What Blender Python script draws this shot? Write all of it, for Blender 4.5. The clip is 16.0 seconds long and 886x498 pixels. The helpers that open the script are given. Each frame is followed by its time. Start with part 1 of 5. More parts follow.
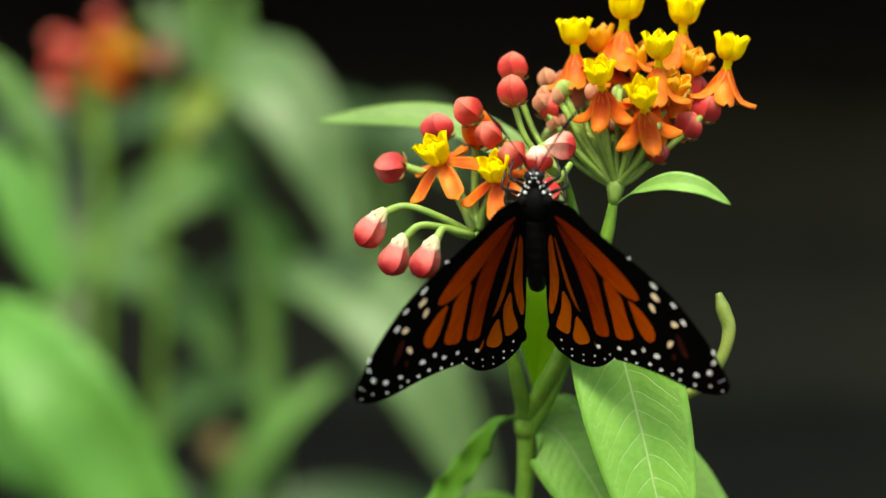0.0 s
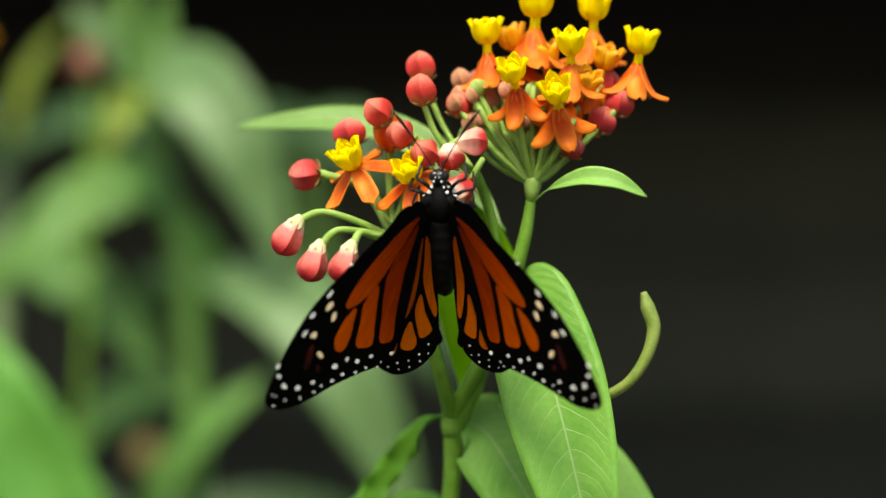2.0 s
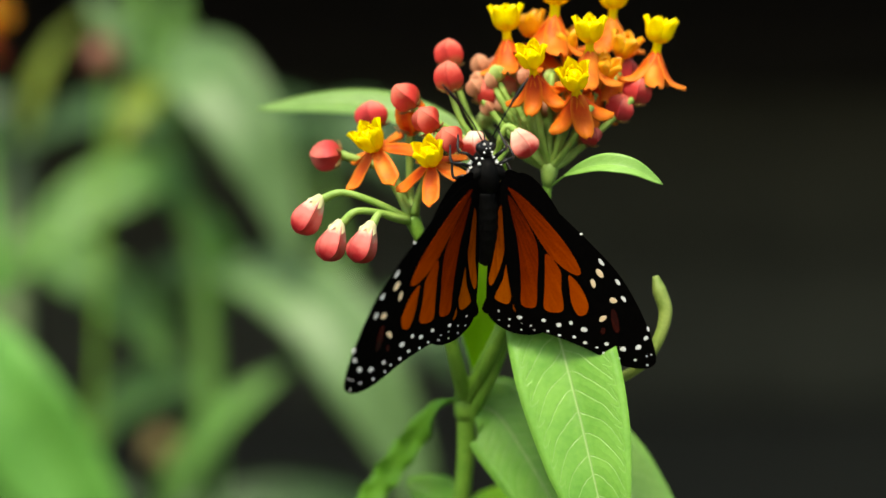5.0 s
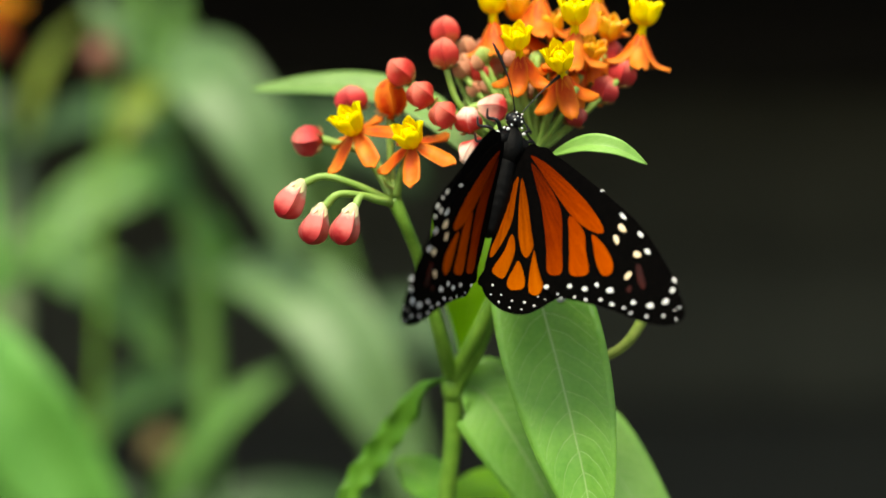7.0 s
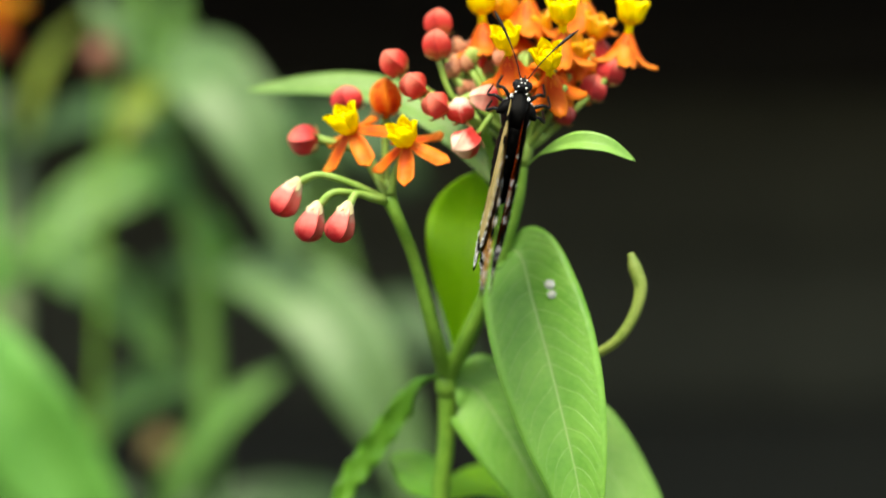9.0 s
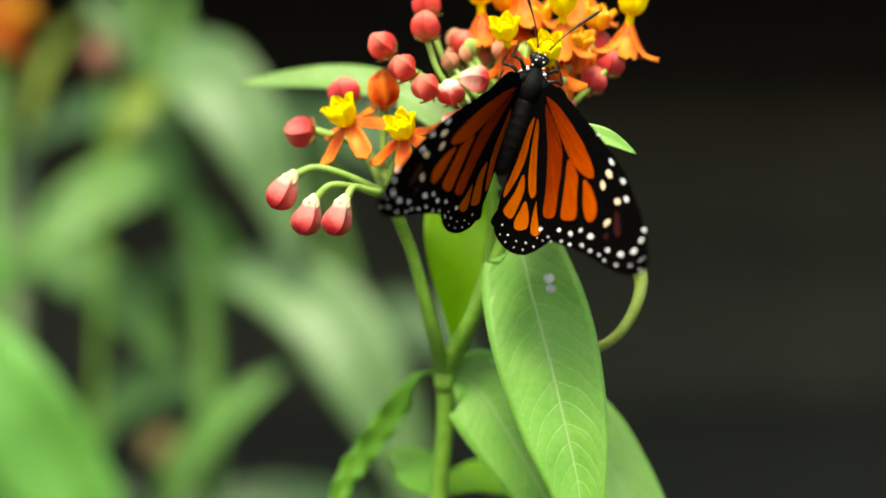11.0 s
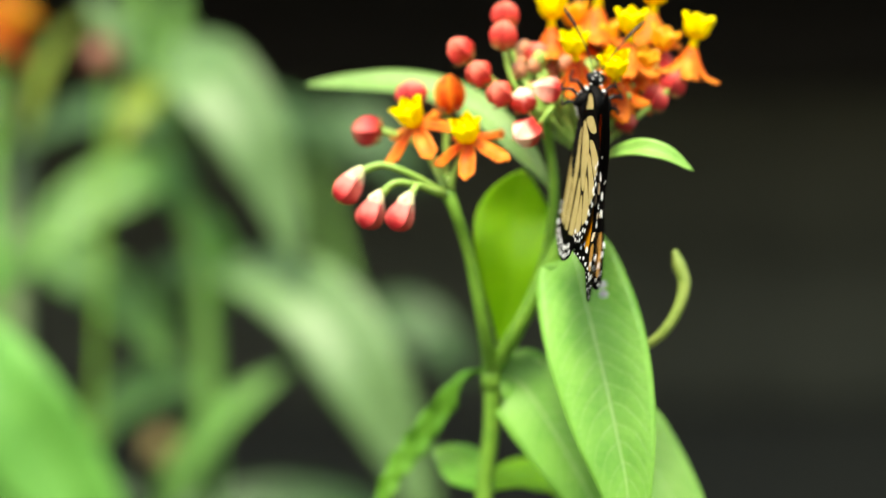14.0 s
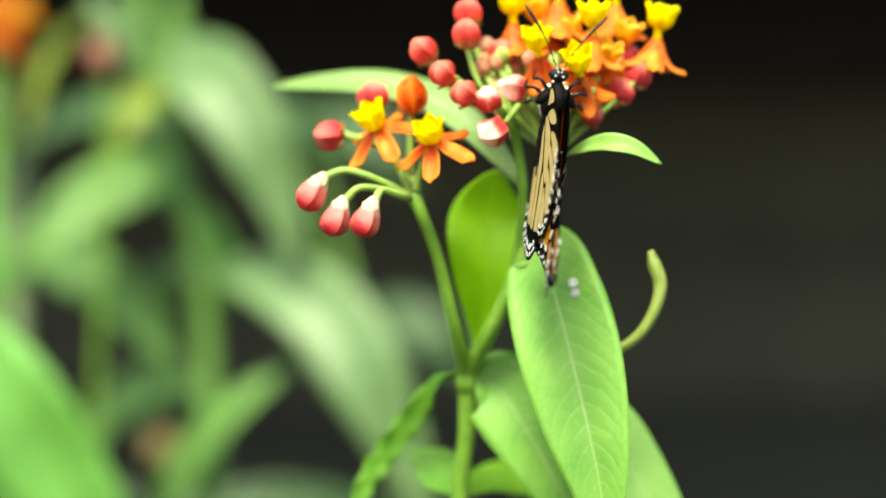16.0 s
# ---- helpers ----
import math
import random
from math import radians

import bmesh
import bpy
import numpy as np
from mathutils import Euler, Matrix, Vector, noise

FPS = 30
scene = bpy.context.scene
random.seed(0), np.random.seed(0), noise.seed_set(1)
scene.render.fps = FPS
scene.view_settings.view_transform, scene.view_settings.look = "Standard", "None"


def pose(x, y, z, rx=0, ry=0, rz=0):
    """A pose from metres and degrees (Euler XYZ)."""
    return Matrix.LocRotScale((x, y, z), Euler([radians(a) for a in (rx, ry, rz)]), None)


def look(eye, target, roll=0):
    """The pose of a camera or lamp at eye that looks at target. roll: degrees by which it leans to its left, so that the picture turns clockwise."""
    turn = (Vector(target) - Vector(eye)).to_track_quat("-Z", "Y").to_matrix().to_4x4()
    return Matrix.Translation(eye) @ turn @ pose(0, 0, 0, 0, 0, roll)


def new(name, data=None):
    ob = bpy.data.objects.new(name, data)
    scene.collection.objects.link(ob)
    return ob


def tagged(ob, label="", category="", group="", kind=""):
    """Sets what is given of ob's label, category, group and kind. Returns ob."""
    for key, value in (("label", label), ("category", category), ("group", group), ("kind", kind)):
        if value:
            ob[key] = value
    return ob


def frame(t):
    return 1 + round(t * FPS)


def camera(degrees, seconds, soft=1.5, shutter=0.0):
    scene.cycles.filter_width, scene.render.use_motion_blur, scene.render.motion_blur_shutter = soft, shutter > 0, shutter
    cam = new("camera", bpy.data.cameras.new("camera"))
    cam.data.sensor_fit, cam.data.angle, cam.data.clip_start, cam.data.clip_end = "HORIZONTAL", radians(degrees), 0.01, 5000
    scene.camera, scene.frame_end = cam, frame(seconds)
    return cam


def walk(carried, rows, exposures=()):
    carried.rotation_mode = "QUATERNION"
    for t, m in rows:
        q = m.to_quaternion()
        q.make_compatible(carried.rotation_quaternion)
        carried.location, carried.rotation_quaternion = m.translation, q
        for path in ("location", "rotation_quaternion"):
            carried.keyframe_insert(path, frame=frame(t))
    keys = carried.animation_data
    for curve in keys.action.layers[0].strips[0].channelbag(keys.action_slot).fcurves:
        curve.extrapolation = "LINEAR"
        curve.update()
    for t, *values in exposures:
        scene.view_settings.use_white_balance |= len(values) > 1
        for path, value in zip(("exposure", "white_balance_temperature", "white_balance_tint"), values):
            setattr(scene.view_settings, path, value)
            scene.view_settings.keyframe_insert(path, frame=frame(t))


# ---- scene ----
CAM_TURNS = [
    (0, 1.631, 0.062),
    (0.5, 1.708, 0.093),
    (1, 1.180, 0.140),
    (1.5, -0.186, 0.155),
    (2, -0.404, 0.186),
    (2.5, -0.419, 0.155),
    (3, 0.000, 0.093),
    (3.5, -0.062, 0.047),
    (4, -0.031, 0.000),
    (4.2, 0.000, 0.000),
    (16.0, 0.000, 0.000),
]
cam = camera(24.0, 16.0, soft=1.6)
cam.data.dof.use_dof = True
cam.data.dof.focus_distance = 0.392
cam.data.dof.aperture_fstop = 5.4
EYE = 1.0
walk(cam, [(t, pose(0, 0, EYE, 90 + pitch, 0, yaw)) for t, yaw, pitch in CAM_TURNS],
     exposures=[(0, 0.79, 7250, 1), (2.0, 0.76, 7250, 1), (4.0, 0.77, 7250, 1), (7.0, 0.80, 7250, 1), (9.0, 0.96, 7250, 1), (11.5, 1.15, 7250, 1), (13.0, 1.25, 7250, 1), (14.0, 1.36, 7250, 1), (16.0, 1.50, 7250, 1)])

# ---- light: hazy sun, high and a little behind the camera, and the sky ----
SUN_TO = Vector((-0.14, -0.53, 0.83)).normalized()
world = bpy.data.worlds.new("sky")
scene.world = world
world.use_nodes = True
sky = world.node_tree.nodes.new("ShaderNodeTexSky")
sky.sky_type = "NISHITA"
sky.sun_disc = False
sky.sun_elevation = math.asin(SUN_TO.z)
sky.sun_rotation = math.atan2(SUN_TO.x, SUN_TO.y)
sky.dust_density = 3.0
world.node_tree.nodes["Background"].inputs["Strength"].default_value = 0.15
world.node_tree.links.new(sky.outputs[0], world.node_tree.nodes["Background"].inputs["Color"])
sun_data = bpy.data.lights.new("sun", "SUN")
sun_data.energy = 2.7
sun_data.angle = radians(20)
sun_data.color = (1.0, 0.95, 0.87)
sun = new("sun", sun_data)
sun.matrix_world = look((0, 0, 4), Vector((0, 0, 4)) - SUN_TO)


# ---- materials ----
def nodes_of(name):
    m = bpy.data.materials.new(name)
    m.use_nodes = True
    nt = m.node_tree
    return m, nt, nt.nodes["Principled BSDF"]


def math_node(nt, op, a, b=None):
    n = nt.nodes.new("ShaderNodeMath")
    n.operation = op
    for i, v in enumerate((a, b)):
        if v is None:
            continue
        if isinstance(v, (int, float)):
            n.inputs[i].default_value = v
        else:
            nt.links.new(v, n.inputs[i])
    return n.outputs[0]


def ramp(nt, fac, stops):
    n = nt.nodes.new("ShaderNodeValToRGB")
    while len(n.color_ramp.elements) < len(stops):
        n.color_ramp.elements.new(0.5)
    for e, (p, c) in zip(n.color_ramp.elements, stops):
        e.position, e.color = p, (*c, 1)
    nt.links.new(fac, n.inputs[0])
    return n.outputs[0]


def noise_tex(nt, scale, detail=4.0, vec=None):
    n = nt.nodes.new("ShaderNodeTexNoise")
    n.inputs["Scale"].default_value = scale
    n.inputs["Detail"].default_value = detail
    if vec is None:
        c = nt.nodes.new("ShaderNodeTexCoord")
        vec = c.outputs["Object"]
    nt.links.new(vec, n.inputs["Vector"])
    return n.outputs[0]


def mix_col(nt, fac, a, b, mode="MIX"):
    n = nt.nodes.new("ShaderNodeMix")
    n.data_type, n.blend_type = "RGBA", mode
    for i, v in ((0, fac), (6, a), (7, b)):
        if isinstance(v, tuple):
            n.inputs[i].default_value = (*v, 1)
        elif isinstance(v, (int, float)):
            n.inputs[i].default_value = v
        else:
            nt.links.new(v, n.inputs[i])
    return n.outputs[2]


def bump(nt, bsdf, height, strength, dist):
    n = nt.nodes.new("ShaderNodeBump")
    n.inputs["Strength"].default_value = strength
    n.inputs["Distance"].default_value = dist
    nt.links.new(height, n.inputs["Height"])
    nt.links.new(n.outputs[0], bsdf.inputs["Normal"])


def plain(name, dark, light, rough=0.5, scale=400.0, bumps=0.3, dist=0.0002, translucent=0.0, spec=0.5):
    """Mottled organic surface: noise at two scales, fine relief, some light let through."""
    m, nt, b = nodes_of(name)
    n1, n2 = noise_tex(nt, scale), noise_tex(nt, scale * 6)
    f = math_node(nt, "ADD", math_node(nt, "MULTIPLY", n1, 0.65), math_node(nt, "MULTIPLY", n2, 0.35))
    nt.links.new(ramp(nt, f, [(0.36, dark), (0.64, light)]), b.inputs["Base Color"])
    b.inputs["Roughness"].default_value = rough
    b.inputs["Specular IOR Level"].default_value = spec
    bump(nt, b, n2, bumps, dist)
    if translucent:
        add_translucent(nt, b, translucent)
    return m


def add_translucent(nt, b, amount, tint=None):
    t = nt.nodes.new("ShaderNodeBsdfTranslucent")
    src = b.inputs["Base Color"].links[0].from_socket
    if tint:
        src = mix_col(nt, 1.0, src, tint, "MULTIPLY")
    nt.links.new(src, t.inputs[0])
    mx = nt.nodes.new("ShaderNodeMixShader")
    mx.inputs[0].default_value = amount
    out = nt.nodes["Material Output"]
    nt.links.new(b.outputs[0], mx.inputs[1])
    nt.links.new(t.outputs[0], mx.inputs[2])
    nt.links.new(mx.outputs[0], out.inputs[0])


def leaf_material(name, dark, light, vein, rough=0.38, side_veins=13.0, translucent=0.3, veined=1.0, quilt=0.0):
    """Leaf blade by its own length (u) and width (v): pale midrib, looping side veins, blistered relief between them."""
    m, nt, b = nodes_of(name)
    uv = nt.nodes.new("ShaderNodeUVMap")
    sep = nt.nodes.new("ShaderNodeSeparateXYZ")
    nt.links.new(uv.outputs[0], sep.inputs[0])
    u, v = sep.outputs[0], sep.outputs[1]
    off = math_node(nt, "ABSOLUTE", math_node(nt, "SUBTRACT", v, 0.5))
    wob = noise_tex(nt, 160.0, 2.0)
    # side veins run forward and bend near the margin
    curve = math_node(nt, "MULTIPLY", math_node(nt, "MULTIPLY", off, off), 0.42)
    along = math_node(nt, "SUBTRACT", math_node(nt, "SUBTRACT", u, math_node(nt, "MULTIPLY", off, 0.10)), curve)
    along = math_node(nt, "ADD", along, math_node(nt, "MULTIPLY", wob, 0.035))
    phase = math_node(nt, "FRACT", math_node(nt, "MULTIPLY", along, side_veins))
    near = math_node(nt, "ABSOLUTE", math_node(nt, "SUBTRACT", phase, 0.5))
    line = math_node(nt, "SUBTRACT", 1.0, math_node(nt, "MULTIPLY", near, 22.0))
    line = math_node(nt, "MAXIMUM", line, 0.0)
    fade = math_node(nt, "LESS_THAN", off, 0.40)
    line = math_node(nt, "MULTIPLY", line, fade)
    rim = math_node(nt, "MAXIMUM", math_node(nt, "SUBTRACT", 1.0, math_node(nt, "MULTIPLY", math_node(nt, "ABSOLUTE", math_node(nt, "SUBTRACT", math_node(nt, "ADD", off, math_node(nt, "MULTIPLY", math_node(nt, "MULTIPLY", near, near), 0.34)), 0.42)), 120.0)), 0.0)
    mid = math_node(nt, "MAXIMUM", math_node(nt, "SUBTRACT", 1.0, math_node(nt, "MULTIPLY", off, 55.0)), 0.0)
    veins = math_node(nt, "MAXIMUM", math_node(nt, "MULTIPLY", math_node(nt, "MAXIMUM", line, math_node(nt, "MULTIPLY", rim, 0.4)), 0.55), mid)
    n1, n2 = noise_tex(nt, 90.0), noise_tex(nt, 900.0)
    base = ramp(nt, math_node(nt, "ADD", math_node(nt, "MULTIPLY", n1, 0.7), math_node(nt, "MULTIPLY", n2, 0.3)), [(0.32, dark), (0.68, light)])
    col = mix_col(nt, math_node(nt, "MULTIPLY", veins, 0.75 * veined), base, vein)
    nt.links.new(col, b.inputs["Base Color"])
    b.inputs["Roughness"].default_value = rough
    relief = math_node(nt, "ADD", math_node(nt, "MULTIPLY", veins, -0.8), math_node(nt, "MULTIPLY", n2, 0.25))
    if quilt:
        # the blade swells between its side veins
        swell = math_node(nt, "SUBTRACT", 1.0, math_node(nt, "MULTIPLY", math_node(nt, "MULTIPLY", near, near), 4.0))
        relief = math_node(nt, "ADD", relief, math_node(nt, "MULTIPLY", math_node(nt, "SUBTRACT", swell, math_node(nt, "MULTIPLY", n1, 1.2)), -1.4 * quilt))
        b.inputs["Specular IOR Level"].default_value = 0.35
    bump(nt, b, relief, 0.5 + 0.3 * quilt, 0.0003 + 0.0002 * quilt)
    add_translucent(nt, b, translucent, (0.95, 1.0, 0.45))
    return m


def petal_material(name, dark, light, tip):
    """Satin petal, paler towards its tip by its own length (u), with fine streaks along it."""
    m, nt, b = nodes_of(name)
    uv = nt.nodes.new("ShaderNodeUVMap")
    sep = nt.nodes.new("ShaderNodeSeparateXYZ")
    nt.links.new(uv.outputs[0], sep.inputs[0])
    n1, n2 = noise_tex(nt, 300.0), noise_tex(nt, 1500.0)
    wide = noise_tex(nt, 110.0, 2.0)
    blush = math_node(nt, "ADD", math_node(nt, "MULTIPLY", n1, 0.45), math_node(nt, "MULTIPLY", wide, 0.55))
    base = ramp(nt, blush, [(0.36, dark), (0.52, light), (0.66, tip)])
    rim = math_node(nt, "MULTIPLY", math_node(nt, "MAXIMUM", math_node(nt, "SUBTRACT", math_node(nt, "ABSOLUTE", math_node(nt, "SUBTRACT", sep.outputs[1], 0.5)), 0.33), 0.0), 4.0)
    base = mix_col(nt, rim, base, tip)
    u = math_node(nt, "ADD", sep.outputs[0], math_node(nt, "MULTIPLY", math_node(nt, "SUBTRACT", n2, 0.5), 0.25))
    fac = math_node(nt, "MULTIPLY", math_node(nt, "MAXIMUM", math_node(nt, "SUBTRACT", u, 0.35), 0.0), 1.25)
    nt.links.new(mix_col(nt, math_node(nt, "MINIMUM", fac, 0.85), base, tip), b.inputs["Base Color"])
    b.inputs["Roughness"].default_value = 0.5
    b.inputs["Specular IOR Level"].default_value = 0.2
    bump(nt, b, n2, 0.25, 0.0002)
    add_translucent(nt, b, 0.35, (1.0, 0.85, 0.5))
    return m


def wing_material(name, root, middle, edge):
    """Powdery wing scales: deeper colour towards the body, fine streaks fanning out from the wing's root."""
    m, nt, b = nodes_of(name)
    co = nt.nodes.new("ShaderNodeTexCoord")
    sep = nt.nodes.new("ShaderNodeSeparateXYZ")
    nt.links.new(co.outputs["Object"], sep.inputs[0])
    x, y = math_node(nt, "ABSOLUTE", sep.outputs[0]), sep.outputs[1]
    far = math_node(nt, "SQRT", math_node(nt, "ADD", math_node(nt, "MULTIPLY", x, x), math_node(nt, "MULTIPLY", y, y)))
    fan = nt.nodes.new("ShaderNodeCombineXYZ")
    nt.links.new(math_node(nt, "MULTIPLY", math_node(nt, "ARCTAN2", y, x), 26.0), fan.inputs[0])
    nt.links.new(math_node(nt, "MULTIPLY", far, 130.0), fan.inputs[1])
    streak = noise_tex(nt, 1.0, 3.0, fan.outputs[0])
    grain = noise_tex(nt, 2600.0, 2.0)
    f = math_node(nt, "ADD", math_node(nt, "MULTIPLY", far, 24.0), math_node(nt, "MULTIPLY", math_node(nt, "SUBTRACT", streak, 0.5), 0.6))
    f = math_node(nt, "ADD", f, math_node(nt, "MULTIPLY", math_node(nt, "SUBTRACT", grain, 0.5), 0.25))
    nt.links.new(ramp(nt, f, [(0.10, root), (0.42, middle), (0.78, edge)]), b.inputs["Base Color"])
    b.inputs["Roughness"].default_value = 0.6
    b.inputs["Specular IOR Level"].default_value = 0.0
    bump(nt, b, grain, 0.4, 0.0001)
    add_translucent(nt, b, 0.15)
    return m


LEAF = leaf_material("leaf_green", (0.080, 0.27, 0.022), (0.15, 0.40, 0.04), (0.28, 0.52, 0.13), side_veins=17.0, veined=0.62)
LEAF_PALE = leaf_material("leaf_pale_green", (0.15, 0.29, 0.06), (0.23, 0.40, 0.10), (0.42, 0.55, 0.22), rough=0.42)
LEAF_BRIGHT = leaf_material("leaf_yellow_green", (0.26, 0.58, 0.008), (0.36, 0.70, 0.012), (0.42, 0.7, 0.05), translucent=0.4, veined=0.5)
# sky sheen on the blurred leaves is put partly into this greyer base colour
LEAF_SHEEN = leaf_material("leaf_greyish_sheen", (0.080, 0.168, 0.046), (0.138, 0.242, 0.088), (0.20, 0.30, 0.14), rough=0.48, translucent=0.2, veined=0.6)
LEAF_FAR = leaf_material("leaf_saturated_green", (0.085, 0.275, 0.034), (0.145, 0.385, 0.060), (0.18, 0.38, 0.09), rough=0.55, veined=0.4)
LEAF_FRESH = leaf_material("leaf_fresh_green", (0.20, 0.42, 0.07), (0.30, 0.55, 0.12), (0.42, 0.6, 0.22), rough=0.40)
LEAF_BIG = leaf_material("leaf_broad_green", (0.122, 0.330, 0.036), (0.225, 0.475, 0.074), (0.48, 0.64, 0.28), rough=0.38, side_veins=20.0, veined=0.95, quilt=0.16)
LEAF_BACK = leaf_material("leaf_background", (0.080, 0.215, 0.032), (0.140, 0.305, 0.058), (0.25, 0.38, 0.16), rough=0.52, translucent=0.28)
LEAF_LIME = leaf_material("leaf_lime_green", (0.10, 0.30, 0.018), (0.18, 0.43, 0.035), (0.32, 0.55, 0.1), translucent=0.35, veined=0.5)
LEAF_OLIVE = leaf_material("leaf_olive_yellow", (0.14, 0.21, 0.018), (0.22, 0.30, 0.028), (0.28, 0.34, 0.07), rough=0.55, translucent=0.3)
# leaf green darkened to stand for shade among the rear plants
LEAF_SHADED = leaf_material("leaf_shaded_green", (0.020, 0.060, 0.012), (0.038, 0.10, 0.020), (0.07, 0.14, 0.04), rough=0.55, translucent=0.2)
STEM = plain("stem_green", (0.11, 0.26, 0.020), (0.19, 0.37, 0.040), 0.45, 260.0, 0.25, 0.0002, 0.12)
STEM_BACK = plain("stem_mid_green", (0.085, 0.21, 0.030), (0.15, 0.31, 0.055), 0.55, 160.0, 0.25, 0.0003, 0.1)
STEM_PALE = plain("stem_greyish_green", (0.17, 0.26, 0.10), (0.27, 0.36, 0.17), 0.55, 160.0, 0.25, 0.0003, 0.1)
PEDICEL = plain("pedicel_green", (0.23, 0.40, 0.06), (0.35, 0.52, 0.115), 0.5, 500.0, 0.2, 0.0001, 0.2)
CURL = plain("young_pod_green", (0.20, 0.30, 0.05), (0.34, 0.42, 0.10), 0.5, 300.0, 0.3, 0.0002, 0.2)
def bud_material(name, foot, middle, tip, seam):
    """Waxy bud: colour runs from its stalk to its point (v), with darker seams along its five edges (u near 1) and faint streaks."""
    m, nt, b = nodes_of(name)
    uv = nt.nodes.new("ShaderNodeUVMap")
    sep = nt.nodes.new("ShaderNodeSeparateXYZ")
    nt.links.new(uv.outputs[0], sep.inputs[0])
    n1, n2 = noise_tex(nt, 350.0), noise_tex(nt, 1600.0)
    v = math_node(nt, "ADD", sep.outputs[1], math_node(nt, "MULTIPLY", math_node(nt, "SUBTRACT", n1, 0.5), 0.6))
    base = ramp(nt, v, [(0.12, foot), (0.40, middle), (0.58, middle), (0.88, tip)])
    edge = math_node(nt, "MULTIPLY", math_node(nt, "MAXIMUM", math_node(nt, "SUBTRACT", sep.outputs[0], 0.82), 0.0), 3.6)
    nt.links.new(mix_col(nt, edge, base, seam), b.inputs["Base Color"])
    b.inputs["Roughness"].default_value = 0.52
    b.inputs["Specular IOR Level"].default_value = 0.3
    bump(nt, b, math_node(nt, "SUBTRACT", n2, edge), 0.3, 0.0002)
    add_translucent(nt, b, 0.15)
    return m


BUD_RED = bud_material("bud_coral_red", (0.62, 0.17, 0.065), (0.56, 0.040, 0.030), (0.70, 0.17, 0.11), (0.42, 0.020, 0.018))
BUD_PINK = bud_material("bud_rose_pink", (0.86, 0.76, 0.56), (0.70, 0.15, 0.125), (0.50, 0.020, 0.026), (0.56, 0.06, 0.055))
# red bud whose near-white tip has the sunlight put into its colour
BUD_PALE = bud_material("bud_sunlit_top", (0.52, 0.035, 0.030), (0.56, 0.040, 0.036), (0.90, 0.66, 0.52), (0.60, 0.12, 0.10))
BUD_BLUSH = bud_material("bud_pale_blush", (0.84, 0.68, 0.50), (0.76, 0.36, 0.28), (0.54, 0.035, 0.035), (0.60, 0.10, 0.09))
BUD_CRIMSON = bud_material("bud_crimson", (0.50, 0.07, 0.05), (0.54, 0.040, 0.042), (0.72, 0.17, 0.13), (0.38, 0.020, 0.024))
BUD_GREEN = plain("bud_dusty_coral", (0.44, 0.16, 0.085), (0.62, 0.30, 0.16), 0.55, 320.0, 0.2, 0.0002, 0.2)
BUD_LIME = plain("bud_lime_green", (0.26, 0.40, 0.07), (0.42, 0.52, 0.14), 0.55, 320.0, 0.2, 0.0002, 0.2)
BUD_RUSSET = plain("bud_russet", (0.15, 0.055, 0.028), (0.23, 0.090, 0.045), 0.6, 320.0, 0.2, 0.0002, 0.1)
BUD_BROWN = plain("withered_olive_brown", (0.18, 0.14, 0.045), (0.32, 0.25, 0.08), 0.7, 320.0, 0.3, 0.0003, 0.1)
SEPAL = plain("sepal_cream_green", (0.58, 0.58, 0.28), (0.78, 0.68, 0.42), 0.5, 400.0, 0.2, 0.0002, 0.2)
SEPAL_TIP = plain("sepal_olive_red", (0.16, 0.13, 0.03), (0.36, 0.16, 0.05), 0.55, 500.0, 0.2, 0.0002, 0.1)
PETAL = petal_material("petal_orange", (0.62, 0.050, 0.008), (0.78, 0.118, 0.010), (0.91, 0.32, 0.035))
PETAL_RED = petal_material("petal_red_orange", (0.52, 0.026, 0.006), (0.70, 0.075, 0.008), (0.88, 0.28, 0.022))
CORONA = plain("corona_yellow", (0.96, 0.74, 0.003), (1.0, 0.90, 0.006), 0.5, 300.0, 0.2, 0.0002, 0.35, 0.2)
CORONA_OLD = plain("corona_golden_orange", (0.85, 0.33, 0.008), (0.95, 0.52, 0.015), 0.4, 300.0, 0.2, 0.0002, 0.25)
WING_BLACK = plain("wing_black_scales", (0.0007, 0.0006, 0.0006), (0.0016, 0.0013, 0.0012), 0.75, 700.0, 0.3, 0.0001, 0.0, 0.01)
WING_ORANGE = wing_material("wing_orange_scales", (0.09, 0.008, 0.001), (0.23, 0.027, 0.001), (0.38, 0.060, 0.001))
WING_AMBER = wing_material("wing_amber_scales", (0.13, 0.020, 0.001), (0.29, 0.057, 0.001), (0.43, 0.098, 0.001))
WING_RUST = wing_material("wing_rust_scales", (0.05, 0.005, 0.001), (0.15, 0.015, 0.001), (0.29, 0.040, 0.001))
WING_MAROON = plain("wing_maroon_scales", (0.008, 0.001, 0.001), (0.036, 0.003, 0.001), 0.6, 420.0, 0.4, 0.0001, 0.0, 0.1)
UNDER_TAN = plain("wing_underside_tan", (0.36, 0.17, 0.03), (0.50, 0.26, 0.05), 0.6, 420.0, 0.4, 0.0001, 0.2, 0.3)
UNDER_ORANGE = plain("wing_underside_orange", (0.42, 0.15, 0.002), (0.55, 0.235, 0.003), 0.7, 420.0, 0.4, 0.0001, 0.2, 0.08)
UNDER_CREAM = plain("wing_underside_cream", (0.42, 0.32, 0.105), (0.52, 0.41, 0.17), 0.6, 420.0, 0.4, 0.0001, 0.2, 0.3)
SPOT_WHITE = plain("wing_white_scales", (0.62, 0.62, 0.60), (0.80, 0.80, 0.78), 0.6, 900.0, 0.3, 0.0001)
